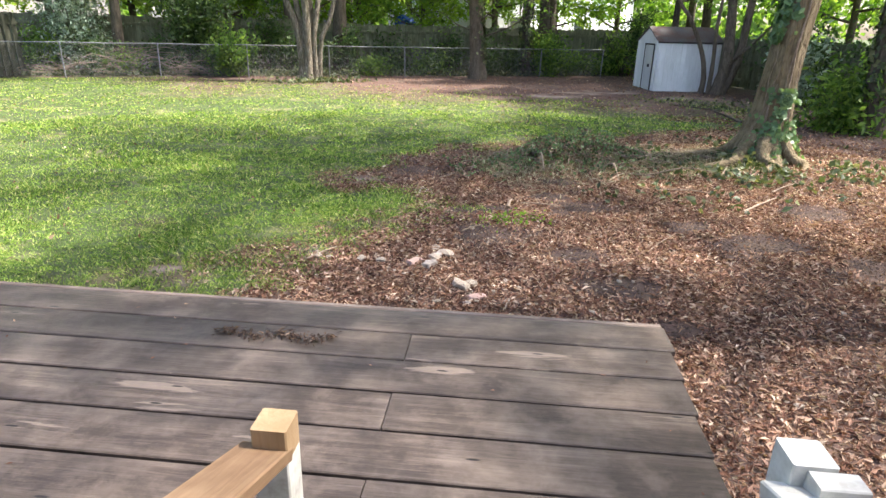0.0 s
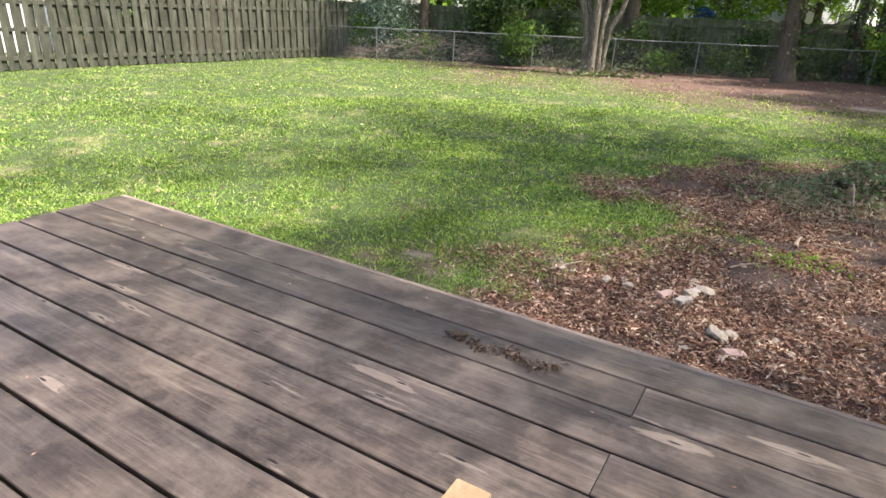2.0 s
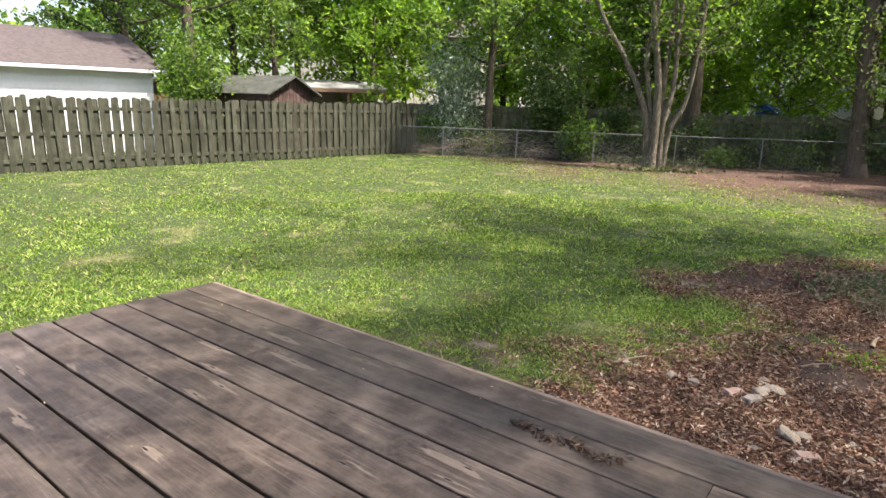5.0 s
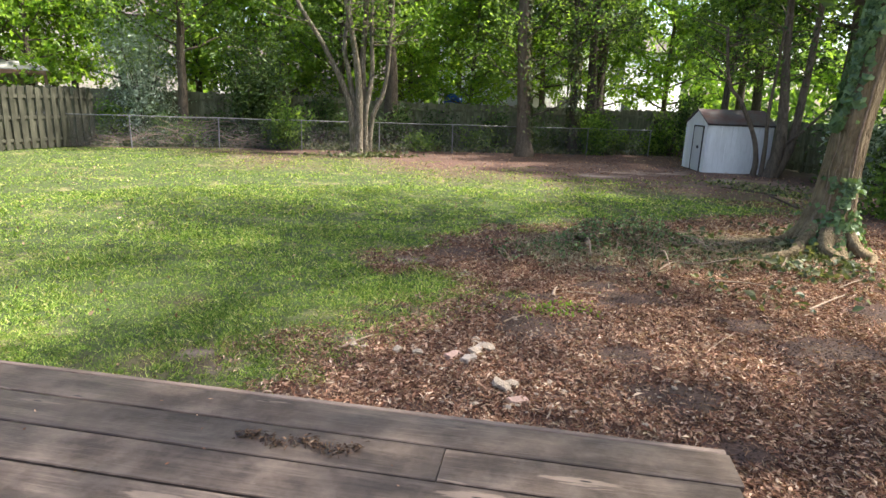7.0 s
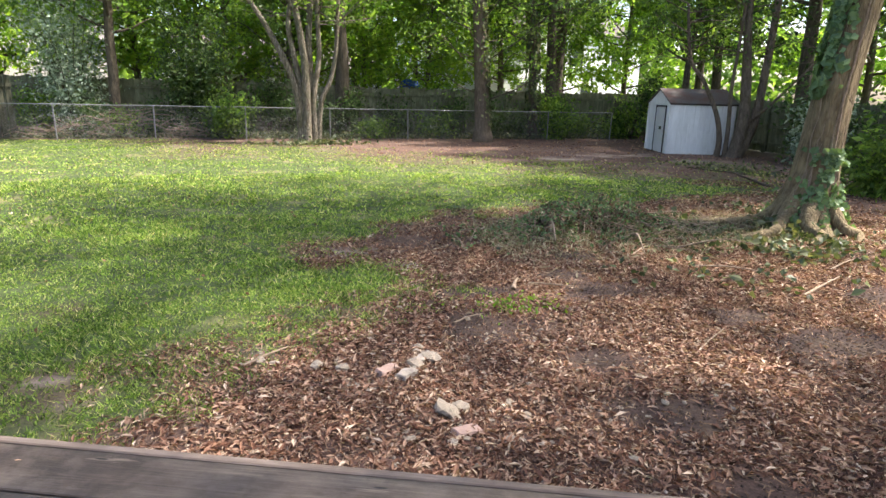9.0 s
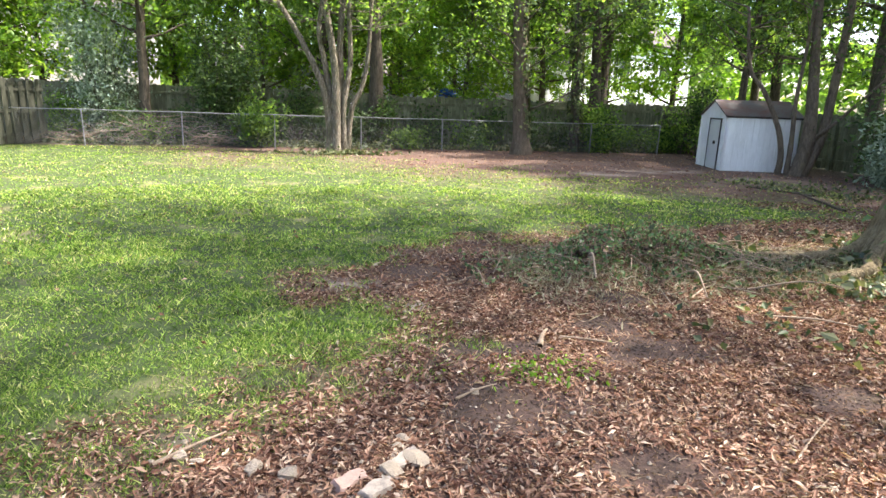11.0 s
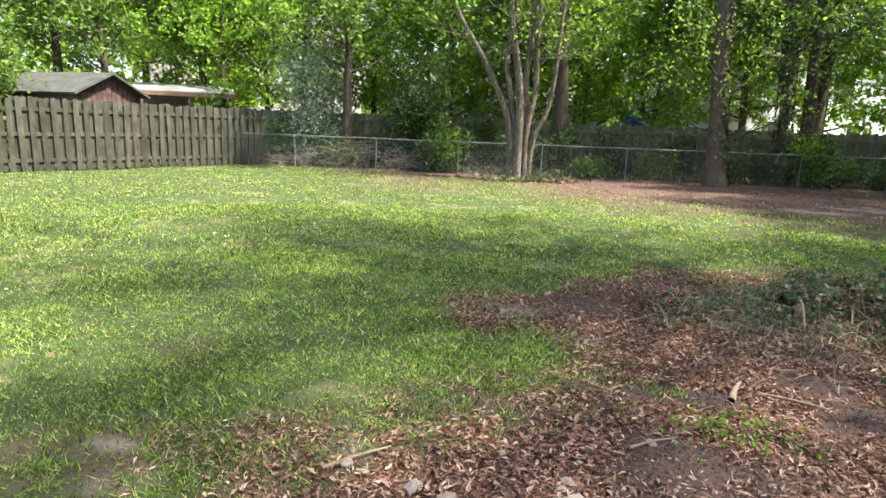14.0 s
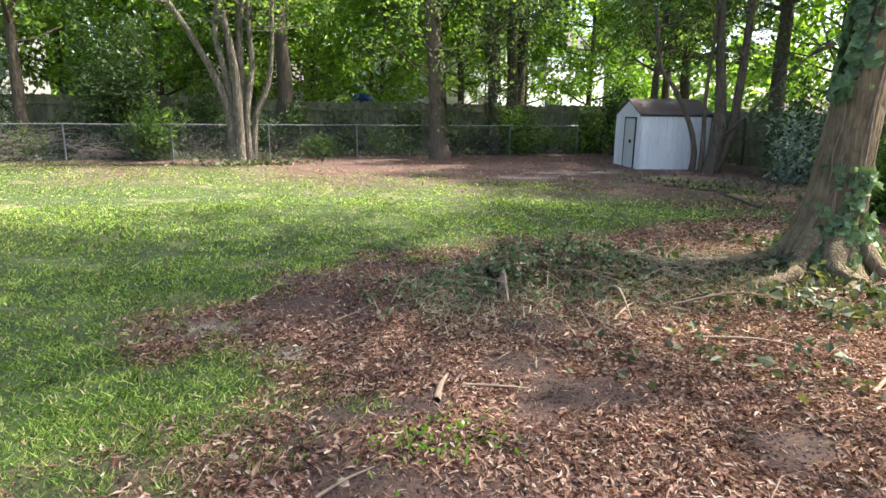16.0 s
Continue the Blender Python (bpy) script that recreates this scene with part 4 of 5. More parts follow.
    for k in range(9):
        a = r.uniform(2.5, 4.8)
        zs = np.linspace(0, r.uniform(1.0, 4.0), 14)
        aa = a + np.cumsum(r.normal(0, 0.06, 14))
        q = np.interp(zs, path[:, 2], rad) * 1.03 + 0.01
        st.tube(np.stack([np.interp(zs, path[:, 2], path[:, 0]) + np.cos(aa) * q, np.interp(zs, path[:, 2], path[:, 1]) + np.sin(aa) * q, zs], 1), np.linspace(0.012, 0.004, 14), 5)
    part("stemwork", st.mesh("stemwork", MAT_TWIG), ivy, kind="stuff")


big_tree()


def multi_stem(name, m, label, stems, bark_mat, leaf, size, limb_low, seed, per=5, reach=1.7):
    """Several stems from one root, each with limbs and leaves high up."""
    t = thing(name, m, label, "tree")
    r = np.random.default_rng(seed)
    spots = []
    for k, (pts, r0, r1) in enumerate(stems):
        p = bend(pts, 7)
        w = Wood().tube(p, np.linspace(r0, r1, len(p)) + r0 * 0.25 * np.exp(-np.arange(len(p)) * 0.7), 14, 0.06)
        part("stem", w.mesh("stem", bark_mat), t)
        if p[-1][2] < limb_low:
            continue
        hi = p[p[:, 2] > limb_low]
        lw = Wood()
        for j in range(12):
            b0 = hi[r.integers(len(hi))]
            az = r.uniform(0, 6.28)
            ln = r.uniform(0.6, 1.0) * reach
            tip = b0 + np.array([math.cos(az), math.sin(az), r.uniform(0.0, 0.7)]) * ln
            lw.tube(bend([b0, (b0 + tip) / 2 + r.normal(0, 0.06, 3), tip], 3), np.linspace(0.022, 0.005, 7), 5)
            for i in range(7):
                spots.append(b0 + (tip - b0) * r.uniform(0.3, 1.1) + r.normal(0, 0.22, 3))
        part("branchwork", lw.mesh("branchwork", bark_mat), t, kind="stuff")
    c = np.repeat(np.asarray(spots), per, 0)
    c = c + r.normal(size=c.shape) * 0.24
    part("crown", leaves("crown", c, size, leaf, 0.5, 0.6), t, kind="stuff")
    return t


multi_stem("crepe_myrtle", YARD @ pose(0.45, 17.2, 0), "pale-barked tree of several slender stems at the back of the lawn", [
    ([(-0.28, 0, -0.1), (-0.30, 0, 0.9), (-0.52, 0, 2.0), (-1.15, 0.1, 3.3), (-1.95, 0.1, 4.6), (-2.7, 0.2, 6.5)], 0.122, 0.046),
    ([(-0.22, 0.05, -0.1), (-0.24, 0.05, 1.4), (-0.42, 0.1, 2.6), (-0.55, 0, 3.4), (-0.35, 0, 5.0), (-0.4, 0.2, 7.5)], 0.112, 0.035),
    ([(-0.12, -0.08, -0.1), (-0.10, -0.08, 1.2), (-0.16, -0.1, 2.6), (-0.35, -0.2, 3.8), (-0.55, -0.3, 5.2), (-0.4, -0.3, 8)], 0.132, 0.058),
    ([(0.02, 0.08, -0.1), (0.05, 0.1, 1.6), (0.02, 0.1, 3.0), (0.15, 0.2, 5.0), (0.1, 0.3, 8.2)], 0.132, 0.058),
    ([(0.12, 0.0, -0.1), (0.10, -0.02, 1.3), (0.30, 0, 2.6), (0.28, 0, 4.2), (0.5, 0.2, 7.0)], 0.101, 0.046),
    ([(0.20, 0.02, -0.1), (0.32, 0.0, 1.2), (0.62, 0.0, 1.9), (0.80, 0, 2.8), (0.92, 0, 4.6), (1.2, 0.2, 7.0)], 0.087, 0.040),
], MAT_BARK_PALE, MAT_LEAF_MID, 0.12, 3.4, 21, 5, 2.0)

multi_stem("slender_tree", YARD @ pose(11.85, 12.85, 0), "clump of grey-brown slender stems growing against the shed", [
    ([(-0.25, 0.1, -0.1), (-0.22, 0.1, 0.5), (-0.35, 0.2, 1.2), (-0.72, 0.45, 2.1), (-1.05, 0.7, 2.7), (-1.2, 0.9, 4.2)], 0.085, 0.04),
    ([(-0.05, 0.0, -0.1), (-0.05, 0, 0.9), (-0.12, 0, 1.9), (-0.05, 0, 3.4), (0.0, 0, 7.0)], 0.07, 0.03),
    ([(0.10, -0.15, -0.1), (0.25, -0.2, 0.9), (0.25, -0.1, 2.2), (0.15, 0, 3.6), (0.1, 0.3, 7.0)], 0.19, 0.08),
    ([(0.18, -0.2, -0.1), (0.55, -0.3, 1.0), (0.7, -0.3, 2.6), (0.9, -0.2, 5.0), (1.1, -0.2, 7.5)], 0.15, 0.06),
    ([(0.3, -0.25, 0.9), (0.75, -0.6, 1.5), (1.5, -0.9, 2.4), (2.2, -1.2, 3.2)], 0.05, 0.02),
], MAT_BARK_TALL, MAT_LEAF_DEEP, 0.11, 2.6, 22, 5, 1.8)


def straight_tree():
    t = thing("straight_tree", YARD @ pose(6.35, 18.3, 0), "straight brown trunk with ivy by the wire fence", "tree")
    path = bend([(0, 0, -0.2), (0.02, 0, 0.3), (-0.12, 0, 2.4), (-0.28, 0, 5.1), (-0.2, 0.1, 9), (0, 0, 13)], 8)
    rad = np.interp(path[:, 2], [-0.2, 0.1, 0.5, 2, 5, 9, 13], [0.40, 0.36, 0.27, 0.235, 0.21, 0.15, 0.04])
    part("trunk", Wood().tube(path, rad, 24, 0.04).mesh("trunk", MAT_BARK_TALL), t)
    w, c = tree_parts(31, 13, 0.1, (0, 0), 0.30, 3.4, 30, 5, path.copy())
    lw = Wood()
    lw.v, lw.f, lw.n = w.v[1:], [f - len(w.v[0]) for f in w.f[1:]], w.n
    part("branchwork", mesh_of("branchwork", np.concatenate(lw.v), np.concatenate(lw.f), MAT_BARK_DARK, True), t, kind="stuff")
    part("crown", leaves("crown", np.repeat(c, 2, 0) + rng.normal(size=(len(c) * 2, 3)) * 0.12, 0.11, MAT_LEAF_MID, 0.55), t, kind="stuff")
    p, n = vine(path, rad, 2300, 9, 0.5, 6.5, arc=(5.9, 0.55))
    ivy = thing("ivy", YARD @ pose(6.35, 18.3, 0), "dark ivy on the straight trunk", "ivy")
    part("leaves", leaves("leaves", p, 0.10, MAT_IVY, 0.8, 0.1, 0.08, 0.3, n), ivy, kind="stuff")


straight_tree()

ivied = [((8.9, 19.6), (-0.4, 0.3), 10, 0.17), ((9.6, 5.9), (0.5, 0.4), 10, 0.20)]
for (x, y), lean, h, r0 in ivied:
    w, c = tree_parts(int(x * 10), h, r0, lean, 0.32, 2.8, 22, 9)
    make_tree("ivied_tree", YARD @ pose(x, y, 0), "dark trunk wrapped in ivy among undergrowth", (w, c), MAT_BARK_DARK, MAT_LEAF_DEEP, 0.14, 0.7, "ivy-wrapped trees")
    line = np.array([[0, 0, 0], [lean[0] * 0.3, lean[1] * 0.3, h * 0.3], [lean[0] * 0.6, lean[1] * 0.6, h * 0.6]])
    p, n = vine(line, [r0 * 1.3, r0, r0 * 0.8], 3000, 12, 0.0, h * 0.45, lift=0.05)
    iv = thing("ivy", YARD @ pose(x, y, 0), "dense dark ivy round a trunk", "ivy", "ivy on far trunks")
    part("leaves", leaves("leaves", p, 0.11, MAT_IVY, 0.8, 0.1, 0.08, 0.3, n), iv, kind="stuff")

# Woods behind the fences: four patterns of tree, set out again at other turns and sizes. A fifth, out of view, is added
# for shade.
patterns = []
for k, (leaf, seed, h, r0, low, reach, limbs) in enumerate(((MAT_LEAF_MID, 41, 11, 0.17, 0.27, 2.7, 34), (MAT_LEAF_LIME, 42, 9, 0.11, 0.14, 2.6, 38), (MAT_LEAF_DEEP, 43, 12, 0.21, 0.25, 3.0, 38), (MAT_LEAF_MID, 44, 14, 0.26, 0.33, 3.4, 38))):
    patterns.append(((seed, h, r0, (0.4 - 0.2 * k, 0.3), low, reach, limbs, 15), leaf, ("mid green leafy tree with slim dark trunk behind the fence", "small bright lime-green tree behind the fence", "dense dark green tree behind the fences", "tall broadleaf tree with bare lower trunk behind the fence")[k]))
# Unseen tree, added only to throw shade on the deck and near ground.
patterns.append(((45, 14, 0.26, (0.2, 0.2), 0.36, 3.6, 30, 5), MAT_LEAF_MID, "unseen open-crowned tree added to shade the deck"))
WOODS = [(0, -5.35, 20.2, 20, 1.0), (3, 2.0, 21.0, 80, 1.0), (3, 11.3, 22.6, 200, 1.0), (1, 3.6, 26.5, 10, 1.15), (1, 10.9, 28.0, 60, 1.2), (1, 7.2, 30.5, 140, 1.1), (1, -2.2, 25.2, 15, 1.1),
         (1, -9.0, 27.5, 33, 1.2), (1, -13.0, 26.0, 77, 1.0), (1, -6.2, 30.0, 99, 1.2), (1, 0.8, 30.5, 44, 1.1), (2, 17.2, 19.8, 70, 1.0), (0, 16.7, 15.0, 130, 1.35), (2, 15.8, 10.6, 12, 1.25), (3, 17.2, 6.0, 250, 1.25), (0, 15.4, 2.0, 305, 0.9),
         (2, 19.5, 12.0, 160, 1.0), (0, 19.8, 24.0, 222, 1.1), (0, -18.5, 24.5, 123, 1.15), (3, -16.0, 17.6, 10, 0.9), (2, -21.5, 21.0, 66, 1.0), (1, -25.0, 27.0, 180, 1.3), (1, 15.6, 30.0, 145, 1.0), (2, 4.6, 35.0, 205, 1.1), (0, -19.0, 32.0, 15, 1.2), (1, 22.5, 17.5, 15, 1.2), (3, 22.0, 9.0, 290, 1.1), (0, 13.9, 17.6, 310, 0.8), (0, 12.0, 34.0, 10, 1.1), (2, -0.9, 34.0, 190, 1.2), (1, 1.2, 24.6, 190, 0.8)]
WOODS += [(1, -3.5, 28.5, 5, 1.1), (1, 18.0, 27.5, 165, 1.1), (1, -12.0, 31.0, 85, 1.2), (1, 6.0, 24.3, 285, 0.75), (0, 0.2, 23.2, 45, 0.8), (3, 8.0, 22.6, 75, 0.85), (3, 9.9, 20.3, 33, 0.8), (4, 4.3, -3.5, 40, 0.9), (4, 8.9, -1.0, 140, 1.0), (4, 4.9, -0.3, 250, 1.15), (1, -11.3, 24.0, 30, 0.9), (0, -15.5, 23.0, 130, 0.9)]
made = {}
for k, x, y, turn, size in WOODS:
    place = (Matrix.Identity(4) if k == 4 else YARD) @ pose(x, y, 0, 0, 0, turn) @ Matrix.Scale(size, 4)
    if k not in made:
        a, leaf, label = patterns[k]
        made[k] = make_tree("tree", place, label, tree_parts(*a), MAT_BARK_DARK, leaf, 0.155, 0.7, "trees behind the fences")
    else:
        copy_thing(made[k], place)


def shrub(x, y, r, h, leaf, size, n, seed, label, cat="shrub", group="shrubs under the trees", stems=10, flat=1.0):
    q = np.random.default_rng(seed)
    s = thing("shrub", YARD @ pose(x, y, 0), label, cat, group)
    w, c = Wood(), []
    for k in range(stems):
        a = q.uniform(0, 6.28)
        tip = np.array([math.cos(a) * r * q.uniform(0.3, 1), math.sin(a) * r * q.uniform(0.3, 1) * flat, h * q.uniform(0.55, 1.0)])
        p = bend([(q.normal(0, 0.06), q.normal(0, 0.06), -0.06), tip * (0.35, 0.35, 0.5), tip], 4)
        w.tube(p, np.linspace(0.02, 0.004, len(p)), 5)
        for i in range(7):
            c.append(p[int(len(p) * q.uniform(0.3, 1))] + q.normal(0, 0.16, 3) * r)
    part("stemwork", w.mesh("stemwork", MAT_BARK_DARK), s, kind="stuff")
    c = np.repeat(np.asarray(c), max(1, n // len(c)), 0)
    c = c + q.normal(size=c.shape) * (0.20 * r + 0.05)
    c[:, 2] = np.abs(c[:, 2]) + 0.02
    part("foliage", leaves("foliage", c, size, leaf, 0.5, 0.6), s, kind="stuff")
    return s


def understorey():
    q = random.Random(5)
    k = 0
    x = -7.6
    while x < 12.6:
        y = q.uniform(19.7, 21.0)
        h = q.choice([0.6, 0.9, 1.3, 2.1]) * (1.15 if x < 2 else 0.62)
        leaf = q.choice([MAT_LEAF_DEEP, MAT_LEAF_DEEP, MAT_LEAF_MID])
        shrub(x, y, q.uniform(0.5, 0.9), h, leaf, 0.12, 1300, 100 + k, "dark green leafy shrub growing between wire fence and boards")
        x += q.uniform(0.6, 1.0) * (1.0 if x < 2 else 1.35)
        k += 1
    for j in range(17):
        y = 20.5 - j * 1.15
        xx = 13.2 - (0.4 if j % 2 else 0) + 0.25 * math.sin(j * 2.1)
        if 11.9 < y < 15.4:
            continue
        shrub(xx, y, q.uniform(0.6, 1.0), q.choice([1.0, 1.6, 2.4]), q.choice([MAT_LEAF_DEEP, MAT_LEAF_MID, MAT_LEAF_DEEP]), 0.12, 1300, 200 + j, "leafy green shrub growing along the side fence")
    shrub(-6.6, 20.6, 1.5, 4.6, MAT_LEAF_GREY, 0.10, 9000, 300, "tall silvery-leaved shrub arching over the back fence", stems=22)
    shrub(-2.9, 20.4, 1.3, 3.9, MAT_LEAF_DEEP, 0.12, 6500, 301, "tall dark evergreen shrub behind the wire fence", stems=18)
    shrub(-1.9, 19.3, 0.75, 1.5, MAT_LEAF_MID, 0.15, 1500, 302, "fresh green broad-leaved shrub poking through the wire fence")
    shrub(9.6, 19.2, 0.8, 1.7, MAT_LEAF_MID, 0.13, 2200, 303, "bushy green shrub at the foot of an ivied trunk")
    shrub(12.0, 10.0, 0.8, 1.5, MAT_LEAF_GREY, 0.12, 2000, 304, "pale green shrub beside the side fence")
    shrub(-14.7, 15.9, 1.1, 4.2, MAT_LEAF_MID, 0.15, 5000, 305, "large fresh green bush leaning over the shadow-box fence", stems=24)
    shrub(9.3, 6.2, 1.0, 1.0, MAT_LEAF_MID, 0.12, 2500, 306, "ivy-covered undergrowth by the side fence")


understorey()


def far_woods():
    """A thick edge of wood beyond the houses, in clumps."""
    q = np.random.default_rng(77)
    c = []
    for k in range(620):
        a = q.uniform(-1.25, 1.25)
        d = q.uniform(50, 70)
        x, y = d * math.sin(a) - 2, d * math.cos(a)
        h = q.uniform(0.5, 13) * (0.8 + 0.3 * math.sin(a * 9))
        c.append(np.array([x, y, h]) + q.normal(size=(60, 3)) * (1.3, 1.3, 1.0))
    c = np.vstack(c)
    c[:, 2] = np.abs(c[:, 2])
    ob = new("far_woods", leaves("far_woods", c, 0.75, MAT_LEAF_MID, 0.6, 0.5))
    ob.matrix_world = YARD
    tagged(ob, "distant edge of leafy woods", "woods", kind="stuff")


far_woods()


# ---- what lies on the ground ----
def grass():
    q = np.random.default_rng(5)
    co = []
    for r0, r1, dens, w, h in ((1.0, 5.0, 9500, 0.0042, 0.027), (5.0, 8.5, 4200, 0.0060, 0.030), (8.5, 13.0, 1600, 0.009, 0.030), (13.0, 24.0, 520, 0.012, 0.026)):
        n = int(dens * math.pi * (r1 ** 2 - r0 ** 2) * 0.62)
        rr = np.sqrt(q.uniform(r0 ** 2, r1 ** 2, n))
        a = q.uniform(radians(-30), radians(193), n)
        x, y = -1.3 + rr * np.cos(a), -1.0 + rr * np.sin(a)
        ok = (x < 11.5) & (x > -19.5) & (y < 21.2)
        x, y = x[ok], y[ok]
        dens_here = lawn_at(x, y) ** 0.7 * ((0.12 + 2.3 * value_noise(x, y, 0.085, 8) ** 2.1) * (0.5 + 1.0 * value_noise(x, y, 0.4, 18)))
        ok = q.uniform(0, 0.95, len(x)) < dens_here
        x, y = x[ok], y[ok]
        u, v = (x - 0.52) * -0.911 + (y - 0.14) * 0.412, (x - 0.52) * -0.412 + (y - 0.14) * -0.911
        side = (x + 19.67) * 0.852 - (y - 4.83) * 0.523
        ok = ~((u > -0.01) & (u < DECK_LEN + 0.01) & (v > -0.01)) & (side > 0.05)
        x, y = x[ok], y[ok]
        k = len(x)
        z = land(x, y) - 0.005
        t = q.uniform(0, 6.28, k)
        s = q.uniform(0.5, 1.5, k) * (0.65 + 0.7 * value_noise(x, y, 0.8, 4))
        dx, dy = np.cos(t) * w * s, np.sin(t) * w * s
        lx, ly = q.normal(0, 0.95, k) * h * s, q.normal(0, 0.95, k) * h * s
        base = np.stack([x, y, z], 1)
        tri = np.stack([base + np.stack([dx, dy, 0 * x], 1), base - np.stack([dx, dy, 0 * x], 1), base + np.stack([lx, ly, h * s], 1)], 1)
        co.append(tri.reshape(-1, 3))
    co = np.vstack(co)
    ob = new("grass", mesh_of("grass", co, np.arange(len(co)).reshape(-1, 3), MAT_GRASS))
    tagged(ob, "short patchy green lawn grass with weeds", "grass", kind="stuff")


grass()


def lawn_weeds():
    q = np.random.default_rng(25)
    n = 150000
    rr, a = np.sqrt(q.uniform(1.2, 50, n)), q.uniform(radians(-20), radians(190), n)
    x, y = -1.3 + rr * np.cos(a), -1.0 + rr * np.sin(a)
    ok = (q.uniform(0, 1, n) < lawn_at(x, y) * 1.2 * (value_noise(x, y, 0.4, 31) ** 1.5)) & ~on_deck(x, y)
    x, y = x[ok], y[ok]
    ob = new("clover", leaves("clover", np.stack([x, y, land(x, y) + q.uniform(0.01, 0.045, len(x))], 1), 0.016, MAT_GRASS, 0.5, 1.0, 0.08))
    tagged(ob, "small broad-leaved weeds growing among the grass", "weeds", kind="stuff")


def on_deck(x, y, pad=0.02):
    u, v = (x - 0.52) * -0.911 + (y - 0.14) * 0.412, (x - 0.52) * -0.412 + (y - 0.14) * -0.911
    return (u > -pad) & (u < DECK_LEN + pad) & (v > -pad)


lawn_weeds()


def litter():
    q = np.random.default_rng(9)

    out = []
    for x0, x1, y0, y1, dens, size in ((-2.3, 5.0, -2.5, 5.0, 3900, 0.034), (-1.5, 9.0, 0.0, 9.5, 1300, 0.043), (-5.5, 14.5, 8.5, 21.5, 36, 0.055), (5, 13, -3, 9, 160, 0.06)):
        n = int((x1 - x0) * (y1 - y0) * dens)
        x, y = q.uniform(x0, x1, n), q.uniform(y0, y1, n)
        bare = 1 - lawn_at(x, y)
        keep = (q.uniform(0.15, 1, n) < bare * (0.25 + 0.7 * value_noise(x, y, 0.45, 13) + 0.65 * value_noise(x, y, 1.1, 17)) * (1 - 1.02 * soil_at(x, y)).clip(0.08, 1) * (1 - 0.55 * pale_at(x, y))) & ~on_deck(x, y)
        x, y = x[keep], y[keep]
        out.append((np.stack([x, y, land(x, y) + q.uniform(0.004, 0.02, len(x))], 1), size))
    for k, (c, size) in enumerate(out):
        ob = new("leaf_litter", leaves("leaf_litter", c, size, MAT_LITTER, 0.31, 2.2, 0.12, 0.6))
        tagged(ob, "curled dry brown and tan leaves strewn over bare earth", "leaf litter", kind="stuff")
    n = 2400
    x, y = q.uniform(-12, 8, n), q.uniform(0, 15, n)
    ok = (lawn_at(x, y) > 0.4) & ~on_deck(x, y)
    x, y = x[ok], y[ok]
    ob = new("leaf_litter", leaves("leaf_litter", np.stack([x, y, land(x, y) + 0.02], 1), 0.04, MAT_LITTER, 0.5, 1.6, 0.1, 0.4))
    tagged(ob, "stray dry leaves on the lawn", "leaf litter", kind="stuff")
    n = 150000
    x, y = q.uniform(-2.3, 6.5, n), q.uniform(-2.0, 7.5, n)
    ok = (q.uniform(0, 1, n) < (1 - lawn_at(x, y)) * (1 - 0.7 * soil_at(x, y))) & ~on_deck(x, y)
    x, y = x[ok], y[ok]
    ob = new("pine_straw", leaves("pine_straw", np.stack([x, y, land(x, y) + q.uniform(0.005, 0.016, len(x))], 1), 0.036, MAT_DUFF, 0.13, 1.8, 0.03, 0.6))
    tagged(ob, "fine reddish straw and wood chips on the earth", "straw", kind="stuff")


litter()


def rock_mesh(seed, r, mat, flat=0.65):
    bm = bmesh.new()
    bmesh.ops.create_icosphere(bm, subdivisions=2, radius=1)
    for v in bm.verts:
        n = noise.noise(v.co * 1.1 + Vector((seed * 7.3, 0, 0))) * 0.45 + noise.noise(v.co * 3.0 + Vector((0, seed * 3.1, 0))) * 0.18
        v.co = v.co * r * (1 + n)
        v.co.z *= flat
    me = bpy.data.meshes.new("rock")
    bm.to_mesh(me)
    bm.free()
    me.materials.append(mat)
    return me


def worn_block(seed, size, mat):
    """A brick with broken, rounded edges."""
    bm = bmesh.new()
    bmesh.ops.create_cube(bm, size=1)
    bmesh.ops.subdivide_edges(bm, edges=bm.edges[:], cuts=4, use_grid_fill=True)
    for v in bm.verts:
        p = v.co.copy()
        r = max(0.0, abs(p.x) + abs(p.y) + abs(p.z) - 1.05)
        p *= 1 - r * 0.28
        p = Vector((p.x * size[0], p.y * size[1], p.z * size[2]))
        v.co = p + Vector([noise.noise(p * 22 + Vector((seed, k * 5, 0))) for k in range(3)]) * 0.014
    me = bpy.data.meshes.new("brick")
    bm.to_mesh(me)
    bm.free()
    me.materials.append(mat)
    return me


def gravel():
    q = np.random.default_rng(33)
    n = 2600
    x, y = q.uniform(-1.9, 1.9, n), q.uniform(0.3, 3.2, n)
    ok = (q.uniform(0, 1, n) < (1 - lawn_at(x, y)) * np.exp(-((x + 0.3) / 1.1) ** 2 - ((y - 1.7) / 0.8) ** 2)) & ~on_deck(x, y)
    x, y = x[ok], y[ok]
    k = len(x)
    c = np.stack([x, y, land(x, y) + 0.004], 1)
    r = q.uniform(0.006, 0.016, k)[:, None]
    a = q.uniform(0, 6.28, k)
    u, w = np.stack([np.cos(a), np.sin(a), 0 * a], 1), np.stack([-np.sin(a), np.cos(a), 0 * a], 1)
    co = np.stack([c + u * r * 1.3, c + w * r, c - u * r * 1.1, c - w * r * 0.9, c + np.array([0, 0, 1]) * r * 0.9], 1).reshape(-1, 3)
    f = (np.arange(k)[:, None, None] * 5 + np.array([[0, 1, 4], [1, 2, 4], [2, 3, 4], [3, 0, 4]])[None]).reshape(-1, 3)
    tagged(new("gravel", mesh_of("gravel", co, f, MAT_ROCK)), "small pale pebbles scattered by the edge of the deck", "gravel", kind="stuff")


gravel()


